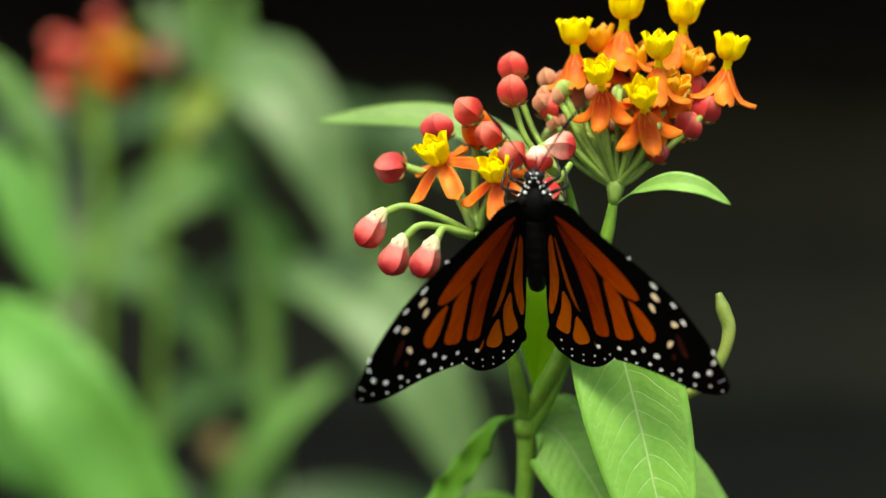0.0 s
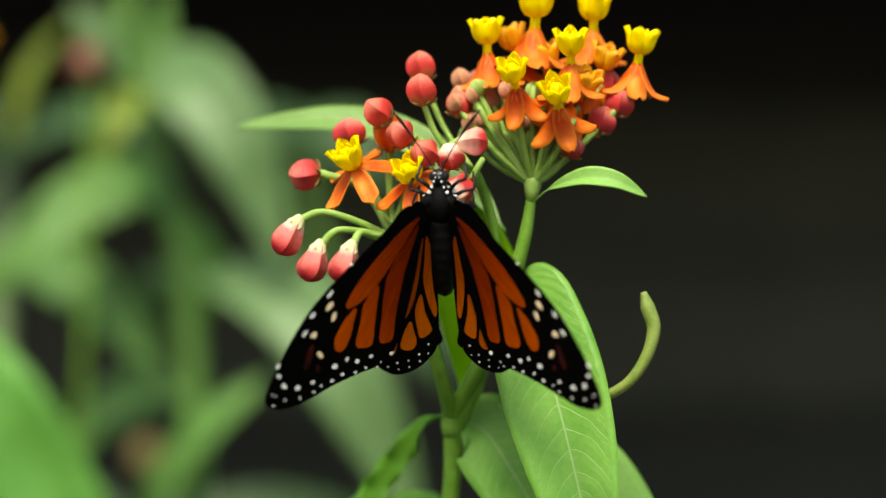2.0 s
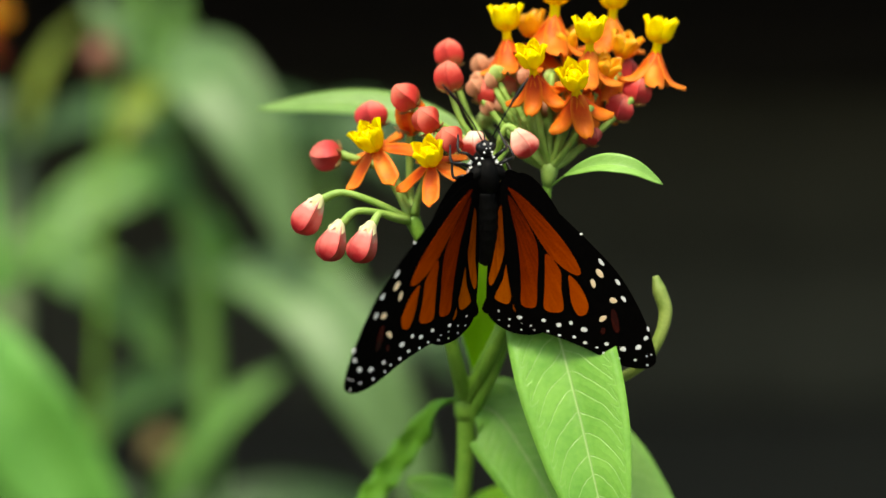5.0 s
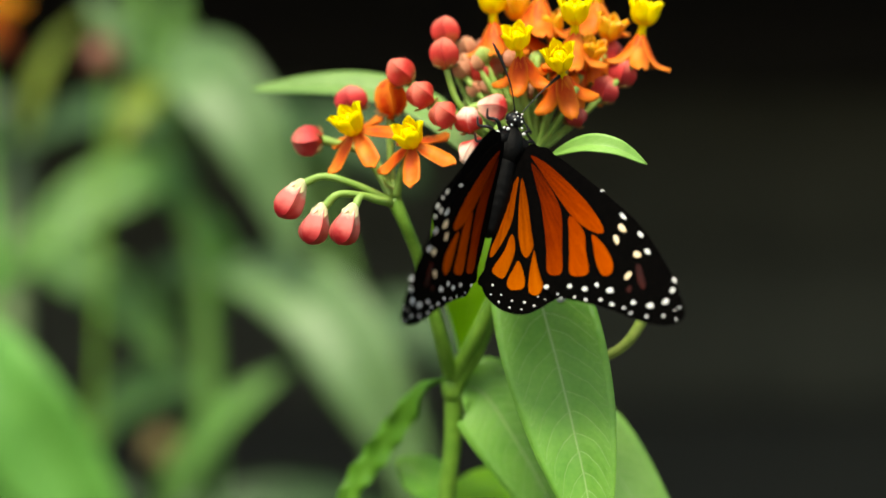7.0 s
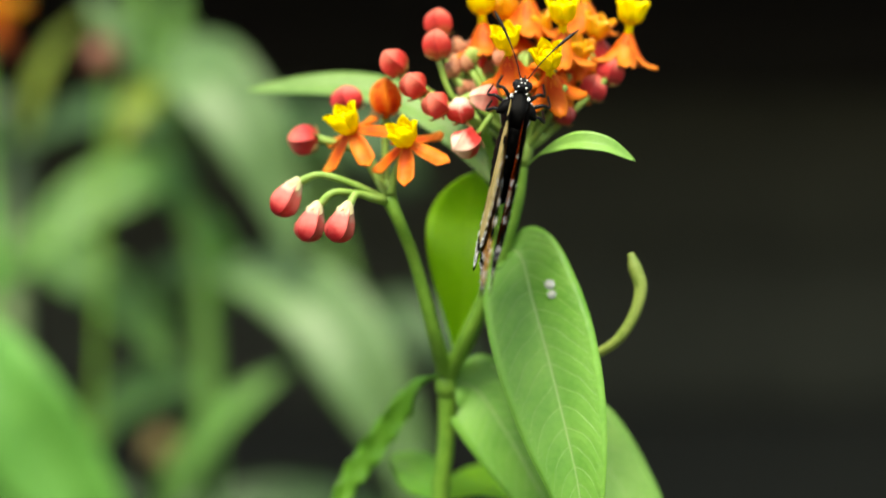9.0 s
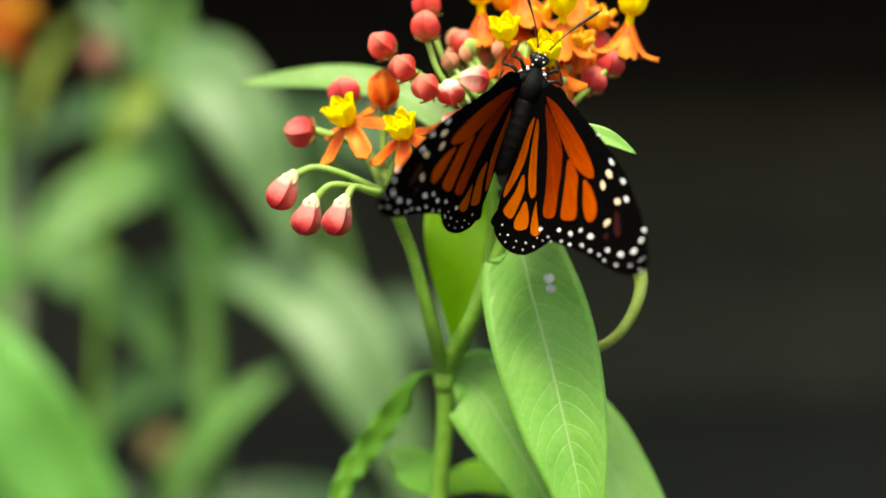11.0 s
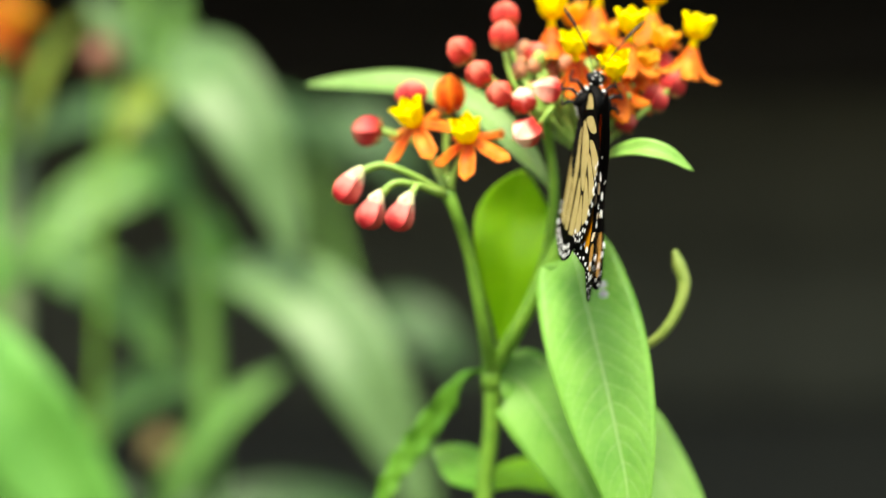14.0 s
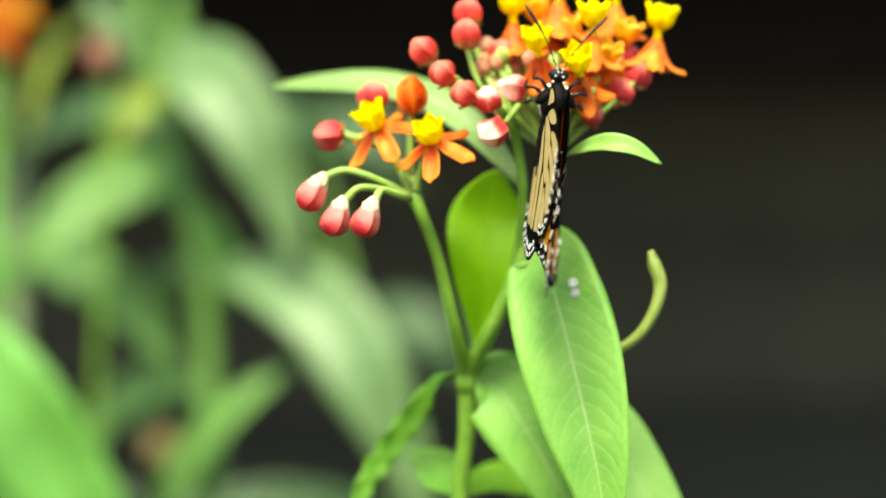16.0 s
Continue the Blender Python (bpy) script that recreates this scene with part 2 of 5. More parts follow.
SPOT_CREAM = plain("wing_cream_scales", (0.72, 0.52, 0.30), (0.82, 0.66, 0.44), 0.6, 900.0, 0.3, 0.0001)
BODY_BLACK = plain("body_black_fur", (0.0012, 0.0012, 0.0012), (0.0028, 0.0026, 0.0024), 0.48, 1800.0, 0.4, 0.0002, 0.0, 0.07)
LEG_BLACK = plain("leg_black_chitin", (0.003, 0.003, 0.0035), (0.008, 0.008, 0.009), 0.35, 900.0, 0.3, 0.0001, 0.0, 0.25)
SOIL = plain("dark_soil", (0.012, 0.009, 0.006), (0.045, 0.034, 0.024), 0.95, 9.0, 1.0, 0.02)
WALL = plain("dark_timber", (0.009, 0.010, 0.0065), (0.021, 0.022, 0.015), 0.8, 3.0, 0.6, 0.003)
# same timber, with the wall's brighter middle and shaded top put into colour
WALL_LIT = plain("timber_lit", (0.027, 0.029, 0.019), (0.056, 0.058, 0.039), 0.8, 3.0, 0.6, 0.003)
WALL_SHADED = plain("timber_shaded", (0.003, 0.003, 0.0025), (0.008, 0.008, 0.0065), 0.7, 3.0, 0.6, 0.003)


# ---- mesh tools ----
def mesh_from(bm, name, mat, smooth=True):
    me = bpy.data.meshes.new(name)
    bmesh.ops.recalc_face_normals(bm, faces=bm.faces[:])
    bm.to_mesh(me)
    bm.free()
    for m in (mat if isinstance(mat, (list, tuple)) else (mat,)):
        me.materials.append(m)
    if smooth:
        for p in me.polygons:
            p.use_smooth = True
    return me


def part(name, bm, material, parent=None, label="", at=None, smooth=True):
    ob = new(name, mesh_from(bm, name, material, smooth))
    if parent is not None:
        ob.parent = parent
    if at is not None:
        ob.matrix_basis = at if isinstance(at, Matrix) else Matrix.Translation(at)
    return tagged(ob, label)


def empty(name, at):
    ob = new(name)
    ob.empty_display_size = 0.01
    ob.location = at
    return ob


def spline(points, n):
    """Smooth line through the points (centripetal Catmull-Rom), n samples, as many to each stretch."""
    p = [Vector(q) for q in points]
    p = [p[0] * 2 - p[1]] + p + [p[-1] * 2 - p[-2]]
    segs = len(p) - 3
    out = []
    for i in range(n):
        s = i / (n - 1) * segs
        k = min(int(s), segs - 1)
        a, b, c, d = p[k:k + 4]
        t1 = max((b - a).length, 1e-7) ** 0.5
        t2 = t1 + max((c - b).length, 1e-7) ** 0.5
        t3 = t2 + max((d - c).length, 1e-7) ** 0.5
        t = t1 + (s - k) * (t2 - t1)
        ab, bc, cd = a.lerp(b, t / t1), b.lerp(c, (t - t1) / (t2 - t1)), c.lerp(d, (t - t2) / (t3 - t2))
        out.append(ab.lerp(bc, t / t2).lerp(bc.lerp(cd, (t - t1) / (t3 - t1)), (t - t1) / (t2 - t1)))
    return out


def tube(bm, points, radii, n=14, sides=9, mat=0):
    """Round stalk along a smooth line, its radius going from row to row, with closed ends."""
    line = spline(points, n)
    rows = []
    side = None
    for i, c in enumerate(line):
        t = (line[min(i + 1, n - 1)] - line[max(i - 1, 0)]).normalized()
        if side is None:
            side = t.orthogonal().normalized()
        side = (side - t * side.dot(t)).normalized()
        up = t.cross(side)
        s = i / (n - 1) * (len(radii) - 1)
        k = min(int(s), len(radii) - 2)
        r = radii[k] + (radii[k + 1] - radii[k]) * (s - k)
        rows.append([bm.verts.new(c + r * (math.cos(a) * side + math.sin(a) * up)) for a in (2 * math.pi * j / sides for j in range(sides))])
    for a, b in zip(rows, rows[1:]):
        for j in range(sides):
            bm.faces.new((a[j], a[(j + 1) % sides], b[(j + 1) % sides], b[j])).material_index = mat
    bm.faces.new(rows[0][::-1]).material_index = mat
    bm.faces.new(rows[-1]).material_index = mat
    return bm


def lathe(bm, profile, axis, at, folds=0.0, lobes=5, sides=20, mat=0, twist=0.0, flat=0.0, crisp=False):
    """Turned body: profile rows (height, radius) along axis from at, pressed into lobes or flattened into sides that wind about the axis; crisp keeps the edges between the sides."""
    q = Vector(axis).normalized().to_track_quat("Z", "Y").to_matrix()
    uv = bm.loops.layers.uv.verify()
    rows = []
    place = {}
    low, high = profile[0][0], profile[-1][0]
    for h, r in profile:
        row = []
        for j in range(sides):
            a = 2 * math.pi * j / sides
            b = (a * lobes / (2 * math.pi) % 1 - 0.5) * 2 * math.pi / lobes
            rr = r * (1 + folds * math.cos(lobes * a)) * (1 - flat + flat * math.cos(math.pi / lobes) / math.cos(b) * 1.1)
            w = a - twist * h
            vert = bm.verts.new(Vector(at) + q @ Vector((rr * math.cos(w), rr * math.sin(w), h)))
            place[vert] = (abs(b) * lobes / math.pi, (h - low) / (high - low))
            row.append(vert)
        rows.append(row)
    faces = []
    for a, b in zip(rows, rows[1:]):
        for j in range(sides):
            faces.append(bm.faces.new((a[j], a[(j + 1) % sides], b[(j + 1) % sides], b[j])))
    faces += [bm.faces.new(rows[0][::-1]), bm.faces.new(rows[-1])]
    for f in faces:
        f.material_index = mat
        for lp in f.loops:
            lp[uv].uv = place[lp.vert]
    if crisp:
        for a, b in zip(rows[1:], rows[2:]):
            for j in range(0, sides, sides // lobes):
                bm.edges.get((a[j], b[j])).smooth = False


def blade(bm, points, width, face, nu=26, nv=9, fold=0.12, wave=0.04, peak=0.42, tip=0.0, thick=0.00028, seed=0, mat=0, stalk=0.06, ripple=0.0):
    """Leaf blade: a lens of the given width along a line, lying towards face (one vector, or one at each end), folded up along its midrib, with a wavy margin and a real thickness."""
    rnd = random.Random(seed)
    line = spline(points, nu)
    faces = [Vector(face[0]), Vector(face[-1])] if isinstance(face[0], (tuple, Vector)) else [Vector(face)] * 2
    uv = bm.loops.layers.uv.verify()
    ph, ph2 = rnd.uniform(0, 6), rnd.uniform(0, 6)
    top, low = [], []
    for i, c in enumerate(line):
        u = i / (nu - 1)
        t = (line[min(i + 1, nu - 1)] - line[max(i - 1, 0)]).normalized()
        f = faces[0].lerp(faces[1], u)
        side = t.cross(f).normalized()
        nor = side.cross(t).normalized()
        if u < stalk:
            w = 0.06
        else:
            x = (u - stalk) / (1 - stalk)
            p = math.log(0.5) / math.log(peak)
            w = max(0.0, math.sin(math.pi * min(1, x ** p))) ** 0.8 * (1 - tip * x) + 0.025
        ra, rb = [], []
        for j in range(nv):
            v = j / (nv - 1) * 2 - 1
            lift = fold * abs(v) * width * w + wave * width * w * v * v * (math.sin(9 * u + ph + (1.3 if v > 0 else 0)) + 0.5 * math.sin(21 * u + ph2))
            lift += ripple * width * w * abs(v) ** 3 * math.sin(46 * u + (2.0 if v > 0 else 0) + ph)
            pnt = c + side * (v * w * width / 2 * (1 + 0.8 * ripple * math.sin(52 * u + 3 * v + ph2))) + nor * lift
            ra.append((bm.verts.new(pnt + nor * thick / 2), u, v * 0.5 + 0.5))
            rb.append((bm.verts.new(pnt - nor * thick / 2), u, v * 0.5 + 0.5))
        top.append(ra)
        low.append(rb)

    def quad(q):
        fc = bm.faces.new([x[0] for x in q])
        fc.material_index = mat
        for lp, x in zip(fc.loops, q):
            lp[uv].uv = (x[1], x[2])
    for i in range(nu - 1):
        for j in range(nv - 1):
            quad((top[i][j], top[i][j + 1], top[i + 1][j + 1], top[i + 1][j]))
            quad((low[i][j], low[i + 1][j], low[i + 1][j + 1], low[i][j + 1]))
        quad((top[i][0], top[i + 1][0], low[i + 1][0], low[i][0]))
        quad((top[i][-1], low[i][-1], low[i + 1][-1], top[i + 1][-1]))
    for k in (0, -1):
        for j in range(nv - 1):
            quad((top[k][j], low[k][j], low[k][j + 1], top[k][j + 1]))
    return bm


def leaf(parent, points, width, face, material, label="", at=None, name="leaf", **kw):
    ob = part(name, blade(bmesh.new(), points, width, face, **kw), material, parent, label, at)
    return ob


# ---- setting ----
def ground():
    bm = bmesh.new()
    n = 60
    rows = []
    for i in range(n + 1):
        row = []
        for j in range(n + 1):
            # fine near the plants, wide far out
            x = math.copysign(abs(j / n * 2 - 1) ** 3 * 40, j / n * 2 - 1)
            y = math.copysign(abs(i / n * 2 - 1) ** 3 * 40, i / n * 2 - 1) + 0.5
            near = max(0.0, 1 - math.hypot(x, y) / 6)
            row.append(bm.verts.new((x, y, near * 0.03 * noise.noise((x * 5, y * 5, 0)) - 0.012)))
        rows.append(row)
    for a, b in zip(rows, rows[1:]):
        for j in range(n):
            bm.faces.new((a[j], a[j + 1], b[j + 1], b[j]))
    tagged(part("ground", bm, SOIL), "dark bare soil of a planting bed", "ground", kind="structure")


def box(bm, x0, x1, y0, y1, z0, z1, mat=0):
    v = [bm.verts.new((x, y, z)) for z in (z0, z1) for y in (y0, y1) for x in (x0, x1)]
    for f in ((0, 2, 3, 1), (4, 5, 7, 6), (0, 1, 5, 4), (2, 6, 7, 3), (0, 4, 6, 2), (1, 3, 7, 5)):
        bm.faces.new([v[i] for i in f]).material_index = mat


def back_wall():
    """Dark boarded wall far behind the bed, each board a piece."""
    bm = bmesh.new()
    box(bm, -3.0, 3.0, 2.66, 2.76, -0.05, 2.6)
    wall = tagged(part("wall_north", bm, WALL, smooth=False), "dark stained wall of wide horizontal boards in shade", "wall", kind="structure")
    boards = []
    for mat in (WALL, WALL_LIT, WALL_SHADED):
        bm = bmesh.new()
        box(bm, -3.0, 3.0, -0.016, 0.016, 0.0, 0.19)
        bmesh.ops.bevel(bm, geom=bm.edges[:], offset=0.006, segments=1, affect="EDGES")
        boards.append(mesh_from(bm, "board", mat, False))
    # wall shading put into board colour: two lighter at mid height, darkest ones on top
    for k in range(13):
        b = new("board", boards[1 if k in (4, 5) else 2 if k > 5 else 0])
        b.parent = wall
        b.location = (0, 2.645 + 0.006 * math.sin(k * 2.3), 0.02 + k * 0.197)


def unseen_shade_roof():
    """Unseen roof, added to keep the wall in shade: deck, fascia and rafters."""
    bm = bmesh.new()
    box(bm, -3.2, 3.2, 1.5, 2.85, 1.42, 1.47)
    roof = tagged(part("roof", bm, WALL, smooth=False), "unseen dark boarded overhang added to shade the wall", "roof", kind="structure")
    bm = bmesh.new()
    box(bm, -3.2, 3.2, 1.47, 1.498, 1.34, 1.47)
    part("fascia", bm, WALL, roof, smooth=False)
    bm = bmesh.new()
    box(bm, -0.03, 0.03, 1.5, 2.62, 1.36, 1.418)
    me = mesh_from(bm, "rafter", WALL, False)
    for k in range(7):
        r = new("rafter", me)
        r.parent = roof
        r.location = (-2.7 + 0.9 * k, 0, 0)


ground()
back_wall()
unseen_shade_roof()

# ---- flowers and buds ----
def bud_mesh(bm, at, axis, r, length, folds=0.02, mat=0, hanging=False):
    """Closed bud: five flat sides drawn together to a blunt point, with a small nub where the stalk joins."""
    prof = [(-0.10, 0.22), (-0.03, 0.26), (0.0, 0.42), (0.10, 0.72), (0.24, 0.93), (0.42, 1.0), (0.58, 0.97), (0.74, 0.84), (0.87, 0.58), (0.95, 0.30), (1.0, 0.05)]
    if hanging:
        prof = [(-0.04, 0.26), (0.0, 0.34), (0.12, 0.52), (0.30, 0.76), (0.48, 0.93), (0.64, 1.0), (0.78, 0.93), (0.89, 0.70), (0.96, 0.40), (1.0, 0.06)]
    lathe(bm, [(h * length, q * r) for h, q in prof], axis, at, folds, 5, 30, mat, twist=30.0 if hanging else 70.0, flat=1.15, crisp=True)


def sepals(bm, at, axis, r, length, mat=0):
    """Pale five-toothed cup that holds a hanging bud."""
    q = Vector(axis).normalized().to_track_quat("Z", "Y").to_matrix()
    rows = []
    for h, rr, tooth in ((-0.10, 0.24, 0), (-0.04, 0.36, 0), (0.03, 0.44, 0.02), (0.09, 0.54, 0.10), (0.13, 0.64, 0.26)):
        rows.append([bm.verts.new(Vector(at) + q @ Vector((rr * r * math.cos(a), rr * r * math.sin(a), length * (h + tooth * (0.5 + 0.5 * math.cos(5 * a))))))
                     for a in (2 * math.pi * j / 20 for j in range(20))])
    for a, b in zip(rows, rows[1:]):
        for j in range(20):
            bm.faces.new((a[j], a[(j + 1) % 20], b[(j + 1) % 20], b[j])).material_index = mat
    bm.faces.new(rows[0][::-1]).material_index = mat


def spurs(bm, at, axis, r, mat):
    """Five tiny dry sepals that stand off the foot of a bud."""
    q = Vector(axis).normalized().to_track_quat("Z", "Y").to_matrix()
    for k in range(5):
        a = 2 * math.pi * k / 5 + 0.4
        d = Vector((math.cos(a), math.sin(a), 0))
        pts = [Vector(at) + q @ (d * r * f + Vector((0, 0, r * h))) for f, h in ((0.30, -0.02), (0.75, 0.05), (1.08, 0.26))]
        tube(bm, pts, [0.00034, 0.00030, 0.00008], 5, 5, mat)


def petal_strip(bm, q, at, turn, path, width, cup, mat=0, nu=9, nv=5, tipw=0.25):
    """One petal: a strip along path rows (out, up), turned about the flower's axis, cupped across."""
    line = spline([(r, 0, z) for r, z in path], nu)
    uv = bm.loops.layers.uv.verify()
    rot = Matrix.Rotation(turn, 3, "Z")
    sheets = []
    for s in (0.00012, -0.00012):
        rows = []
        for i, c in enumerate(line):
            u = i / (nu - 1)
            t = (line[min(i + 1, nu - 1)] - line[max(i - 1, 0)]).normalized()
            nrm = Vector((0, 1, 0)).cross(t)
            w = width * (0.42 + 0.58 * math.sin(math.pi * min(0.5, u * 0.95))) * (1.0 if u < 0.7 else 1 - (1 - tipw) * ((u - 0.7) / 0.3) ** 2)
            rows.append([bm.verts.new(Vector(at) + q @ (rot @ (c + Vector((0, v * w / 2, 0)) + nrm * (cup * v * v * width + s)))) for v in (k / (nv - 1) * 2 - 1 for k in range(nv))])
        sheets.append(rows)
    a, b = sheets
    for i in range(nu - 1):
        for j in range(nv - 1):
            bm.faces.new((a[i][j], a[i][j + 1], a[i + 1][j + 1], a[i + 1][j])).material_index = mat
            bm.faces.new((b[i][j], b[i + 1][j], b[i + 1][j + 1], b[i][j + 1])).material_index = mat
        bm.faces.new((a[i][0], a[i + 1][0], b[i + 1][0], b[i][0])).material_index = mat
        bm.faces.new((a[i][-1], b[i][-1], b[i + 1][-1], a[i + 1][-1])).material_index = mat
    for j in range(nv - 1):
        bm.faces.new((a[-1][j], a[-1][j + 1], b[-1][j + 1], b[-1][j])).material_index = mat
    place = {v: (i / (nu - 1), j / (nv - 1)) for rows in sheets for i, row in enumerate(rows) for j, v in enumerate(row)}
    for v, uvs in place.items():
        for lp in v.link_loops:
            lp[uv].uv = uvs


def flower(parent, at, axis, style, petals, hoods, size=1.0, turn=0.0, origin=None):
    """Milkweed flower at the foot of its crown: reflexed petals below, a crown of five hoods above."""
    mm = 0.001 * size
    q = Vector(axis).normalized().to_track_quat("Z", "Y").to_matrix()
    bm = bmesh.new()
    if style == "skirt":
        path = [(0.8, -0.9), (1.6, -2.6), (3.0, -4.9), (4.6, -6.7), (7.4, -7.2)]
    else:
        path = [(0.8, 0.2), (2.4, -0.8), (4.8, -2.0), (7.2, -3.4), (9.4, -3.4)]
    for k in range(5):
        petal_strip(bm, q, at, turn + k * 2 * math.pi / 5, [(r * mm, z * mm * (1 + 0.08 * math.sin(3 * k + turn))) for r, z in path], (4.2 if style == "skirt" else 3.9) * mm, 0.16 if style == "skirt" else -0.16)
    part("corolla", bm, petals, parent, "orange reflexed petals")
    bm = bmesh.new()
    for k in range(5):
        a = turn + (k + 0.5) * 2 * math.pi / 5
        petal_strip(bm, q, at, a, [(0.6 * mm, 0.8 * mm), (1.9 * mm, 1.2 * mm), (2.8 * mm, 2.6 * mm), (3.1 * mm, 4.1 * mm), (4.0 * mm, 5.8 * mm)], 3.5 * mm, -0.28, tipw=0.10)
        petal_strip(bm, q, at, a, [(1.9 * mm, 3.0 * mm), (1.7 * mm, 4.6 * mm), (0.9 * mm, 6.0 * mm)], 0.7 * mm, 0.0, nu=5, nv=3)
    lathe(bm, [((-1.6 if style == "skirt" else 0.0) * mm, 1.15 * mm), (-0.5 * mm if style == "skirt" else 0.4 * mm, 0.85 * mm), (1.4 * mm, 0.95 * mm), (3.0 * mm, 1.25 * mm), (4.4 * mm, 1.35 * mm), (5.0 * mm, 0.8 * mm), (5.1 * mm, 0.1 * mm)], axis, at, 0.08, 5, 15)
    part("corona", bm, hoods, parent, "yellow five-hooded crown")


def pedicel(parent, a, b, sag, r=0.0006):
    a, b = Vector(a), Vector(b)
    m = (a + b) / 2 + Vector(sag)
    part("pedicel", tube(bmesh.new(), [a, m, b], [r * 1.15, r, r * 1.1], 9, 7), PEDICEL, parent)


# ---- the milkweed in front ----
FOOT = Vector((0.0018, 0.41, 0.0))
NODE = Vector((0.0018, 0.41, 0.974))


def front_plant():
    plant = tagged(empty("milkweed_plant", FOOT), "green milkweed with orange and yellow flower clusters in dark soil", "plant", "milkweeds in the bed")
    bm = bmesh.new()
    tube(bm, [(0.004, 0.004, -0.03), (-0.004, 0.003, 0.3), (0.002, 0.002, 0.62), (0.0, 0.002, 0.85), (-0.0009, 0.0220, 0.9363), (-0.0012, 0.0220, 0.9483), (0.0001, 0.0200, 0.9605), (0.0002, 0.0180, 0.9732)], [0.0040, 0.0036, 0.0030, 0.0024, 0.0020, 0.0018, 0.0018, 0.0019], 60, 12)
    lathe(bm, [(-0.0035, 0.0014), (-0.002, 0.0021), (0.0, 0.0024), (0.002, 0.0021), (0.0035, 0.0014)], (0.05, 0, 1), (0.0001, 0.0180, 0.9727), 0.05, 5, 14)
    part("stem", bm, STEM, plant)
    LF = (0, -1, 0.35)
    # drooping lower leaves round the joint
    leaf(plant, [(0.0008, 0.0180, 0.9727), (0.0059, 0.0180, 0.9711), (0.0121, 0.0150, 0.9627), (0.0201, 0.0120, 0.9486), (0.0286, 0.0120, 0.9315)], 0.0165, ((-0.25, -1, 0.4), (-0.3, -1, 0.4)), LEAF_BIG, "mid-green lance leaf hanging from the stem joint", seed=4, peak=0.34)
    leaf(plant, [(0.0093, 0.0160, 0.9759), (0.0203, 0.0220, 0.9697), (0.0306, 0.0200, 0.9581), (0.0407, 0.0180, 0.9427), (0.0465, 0.0180, 0.9299)], 0.0150, (0.25, -1, 0.5), LEAF_FRESH, seed=5, peak=0.45)
    leaf(plant, [(-0.0003, 0.0140, 0.9748), (-0.0058, 0.0240, 0.9707), (-0.0115, 0.0300, 0.9630), (-0.0165, 0.0330, 0.9560), (-0.0208, 0.0340, 0.9500), (-0.0238, 0.0340, 0.9430), (-0.0258, 0.0340, 0.9370)], 0.0054, ((0.30, -0.75, 0.65), (0.3, -0.8, 0.5)), LEAF_LIME, "narrow folded leaf with a ragged wavy edge", seed=6, peak=0.42, wave=0.05, fold=0.10, nu=60, ripple=0.16, stalk=0.02)
    leaf(plant, [(0.0010, 0.0230, 0.9745), (0.0028, 0.0200, 0.9840), (0.0041, 0.0160, 0.9955), (0.0045, 0.0160, 1.0065), (0.0062, 0.0120, 1.0156)], 0.0166, (0.05, -1, 0.45), LEAF_BRIGHT, "bright yellow-green young leaf standing upright, light shining through", seed=7, peak=0.62, stalk=0.10)
    leaf(plant, [(-0.0004, 0.0220, 0.9474), (0.0056, 0.0360, 0.9486), (0.0125, 0.0440, 0.9474), (0.0188, 0.0480, 0.9430), (0.0239, 0.0500, 0.9365)], 0.0120, ((0.0, -0.7, 0.75), (0.1, -0.7, 0.8)), LEAF_BRIGHT, "pale leaf low on the stem", seed=8)
    leaf(plant, [(-0.0002, 0.0220, 0.9472), (-0.0036, 0.0320, 0.9500), (-0.0075, 0.0360, 0.9528), (-0.0122, 0.0380, 0.9550)], 0.0098, ((0.0, -0.95, 0.4), (-0.1, -0.9, 0.5)), LEAF_LIME, seed=9)
    # curled young pod on a thin stalk
    bm = bmesh.new()
    tube(bm, [(0.0119, 0.0080, 0.9774), (0.0215, 0.0070, 0.9758), (0.0292, 0.0040, 0.9786), (0.0340, 0.0010, 0.9819), (0.0373, 0.0000, 0.9873), (0.0384, 0.0000, 0.9923), (0.0373, 0.0000, 0.9959), (0.0364, 0.0000, 0.9990)], [0.0009, 0.0009, 0.0010, 0.0010, 0.0011, 0.0012, 0.0014, 0.0014, 0.0006], 34, 10)
    part("curled_pod", bm, CURL, plant, "thin yellow-green curled young seed pod")

    # left flowering branch
    left = part("flower_branch", tube(bmesh.new(), [(0.0002, 0.0180, -0.0008), (-0.0025, 0.0090, 0.0091), (-0.0065, 0.0040, 0.0239), (-0.0098, 0.0000, 0.0322), (-0.0115, 0.0000, 0.0359)], [0.0017, 0.0014, 0.0012, 0.0013, 0.0016], 22, 10), STEM, plant, "slender branch with pink hanging buds and two open flowers", NODE - FOOT)
    J = Vector((-0.0115, 0.0000, 0.0359))
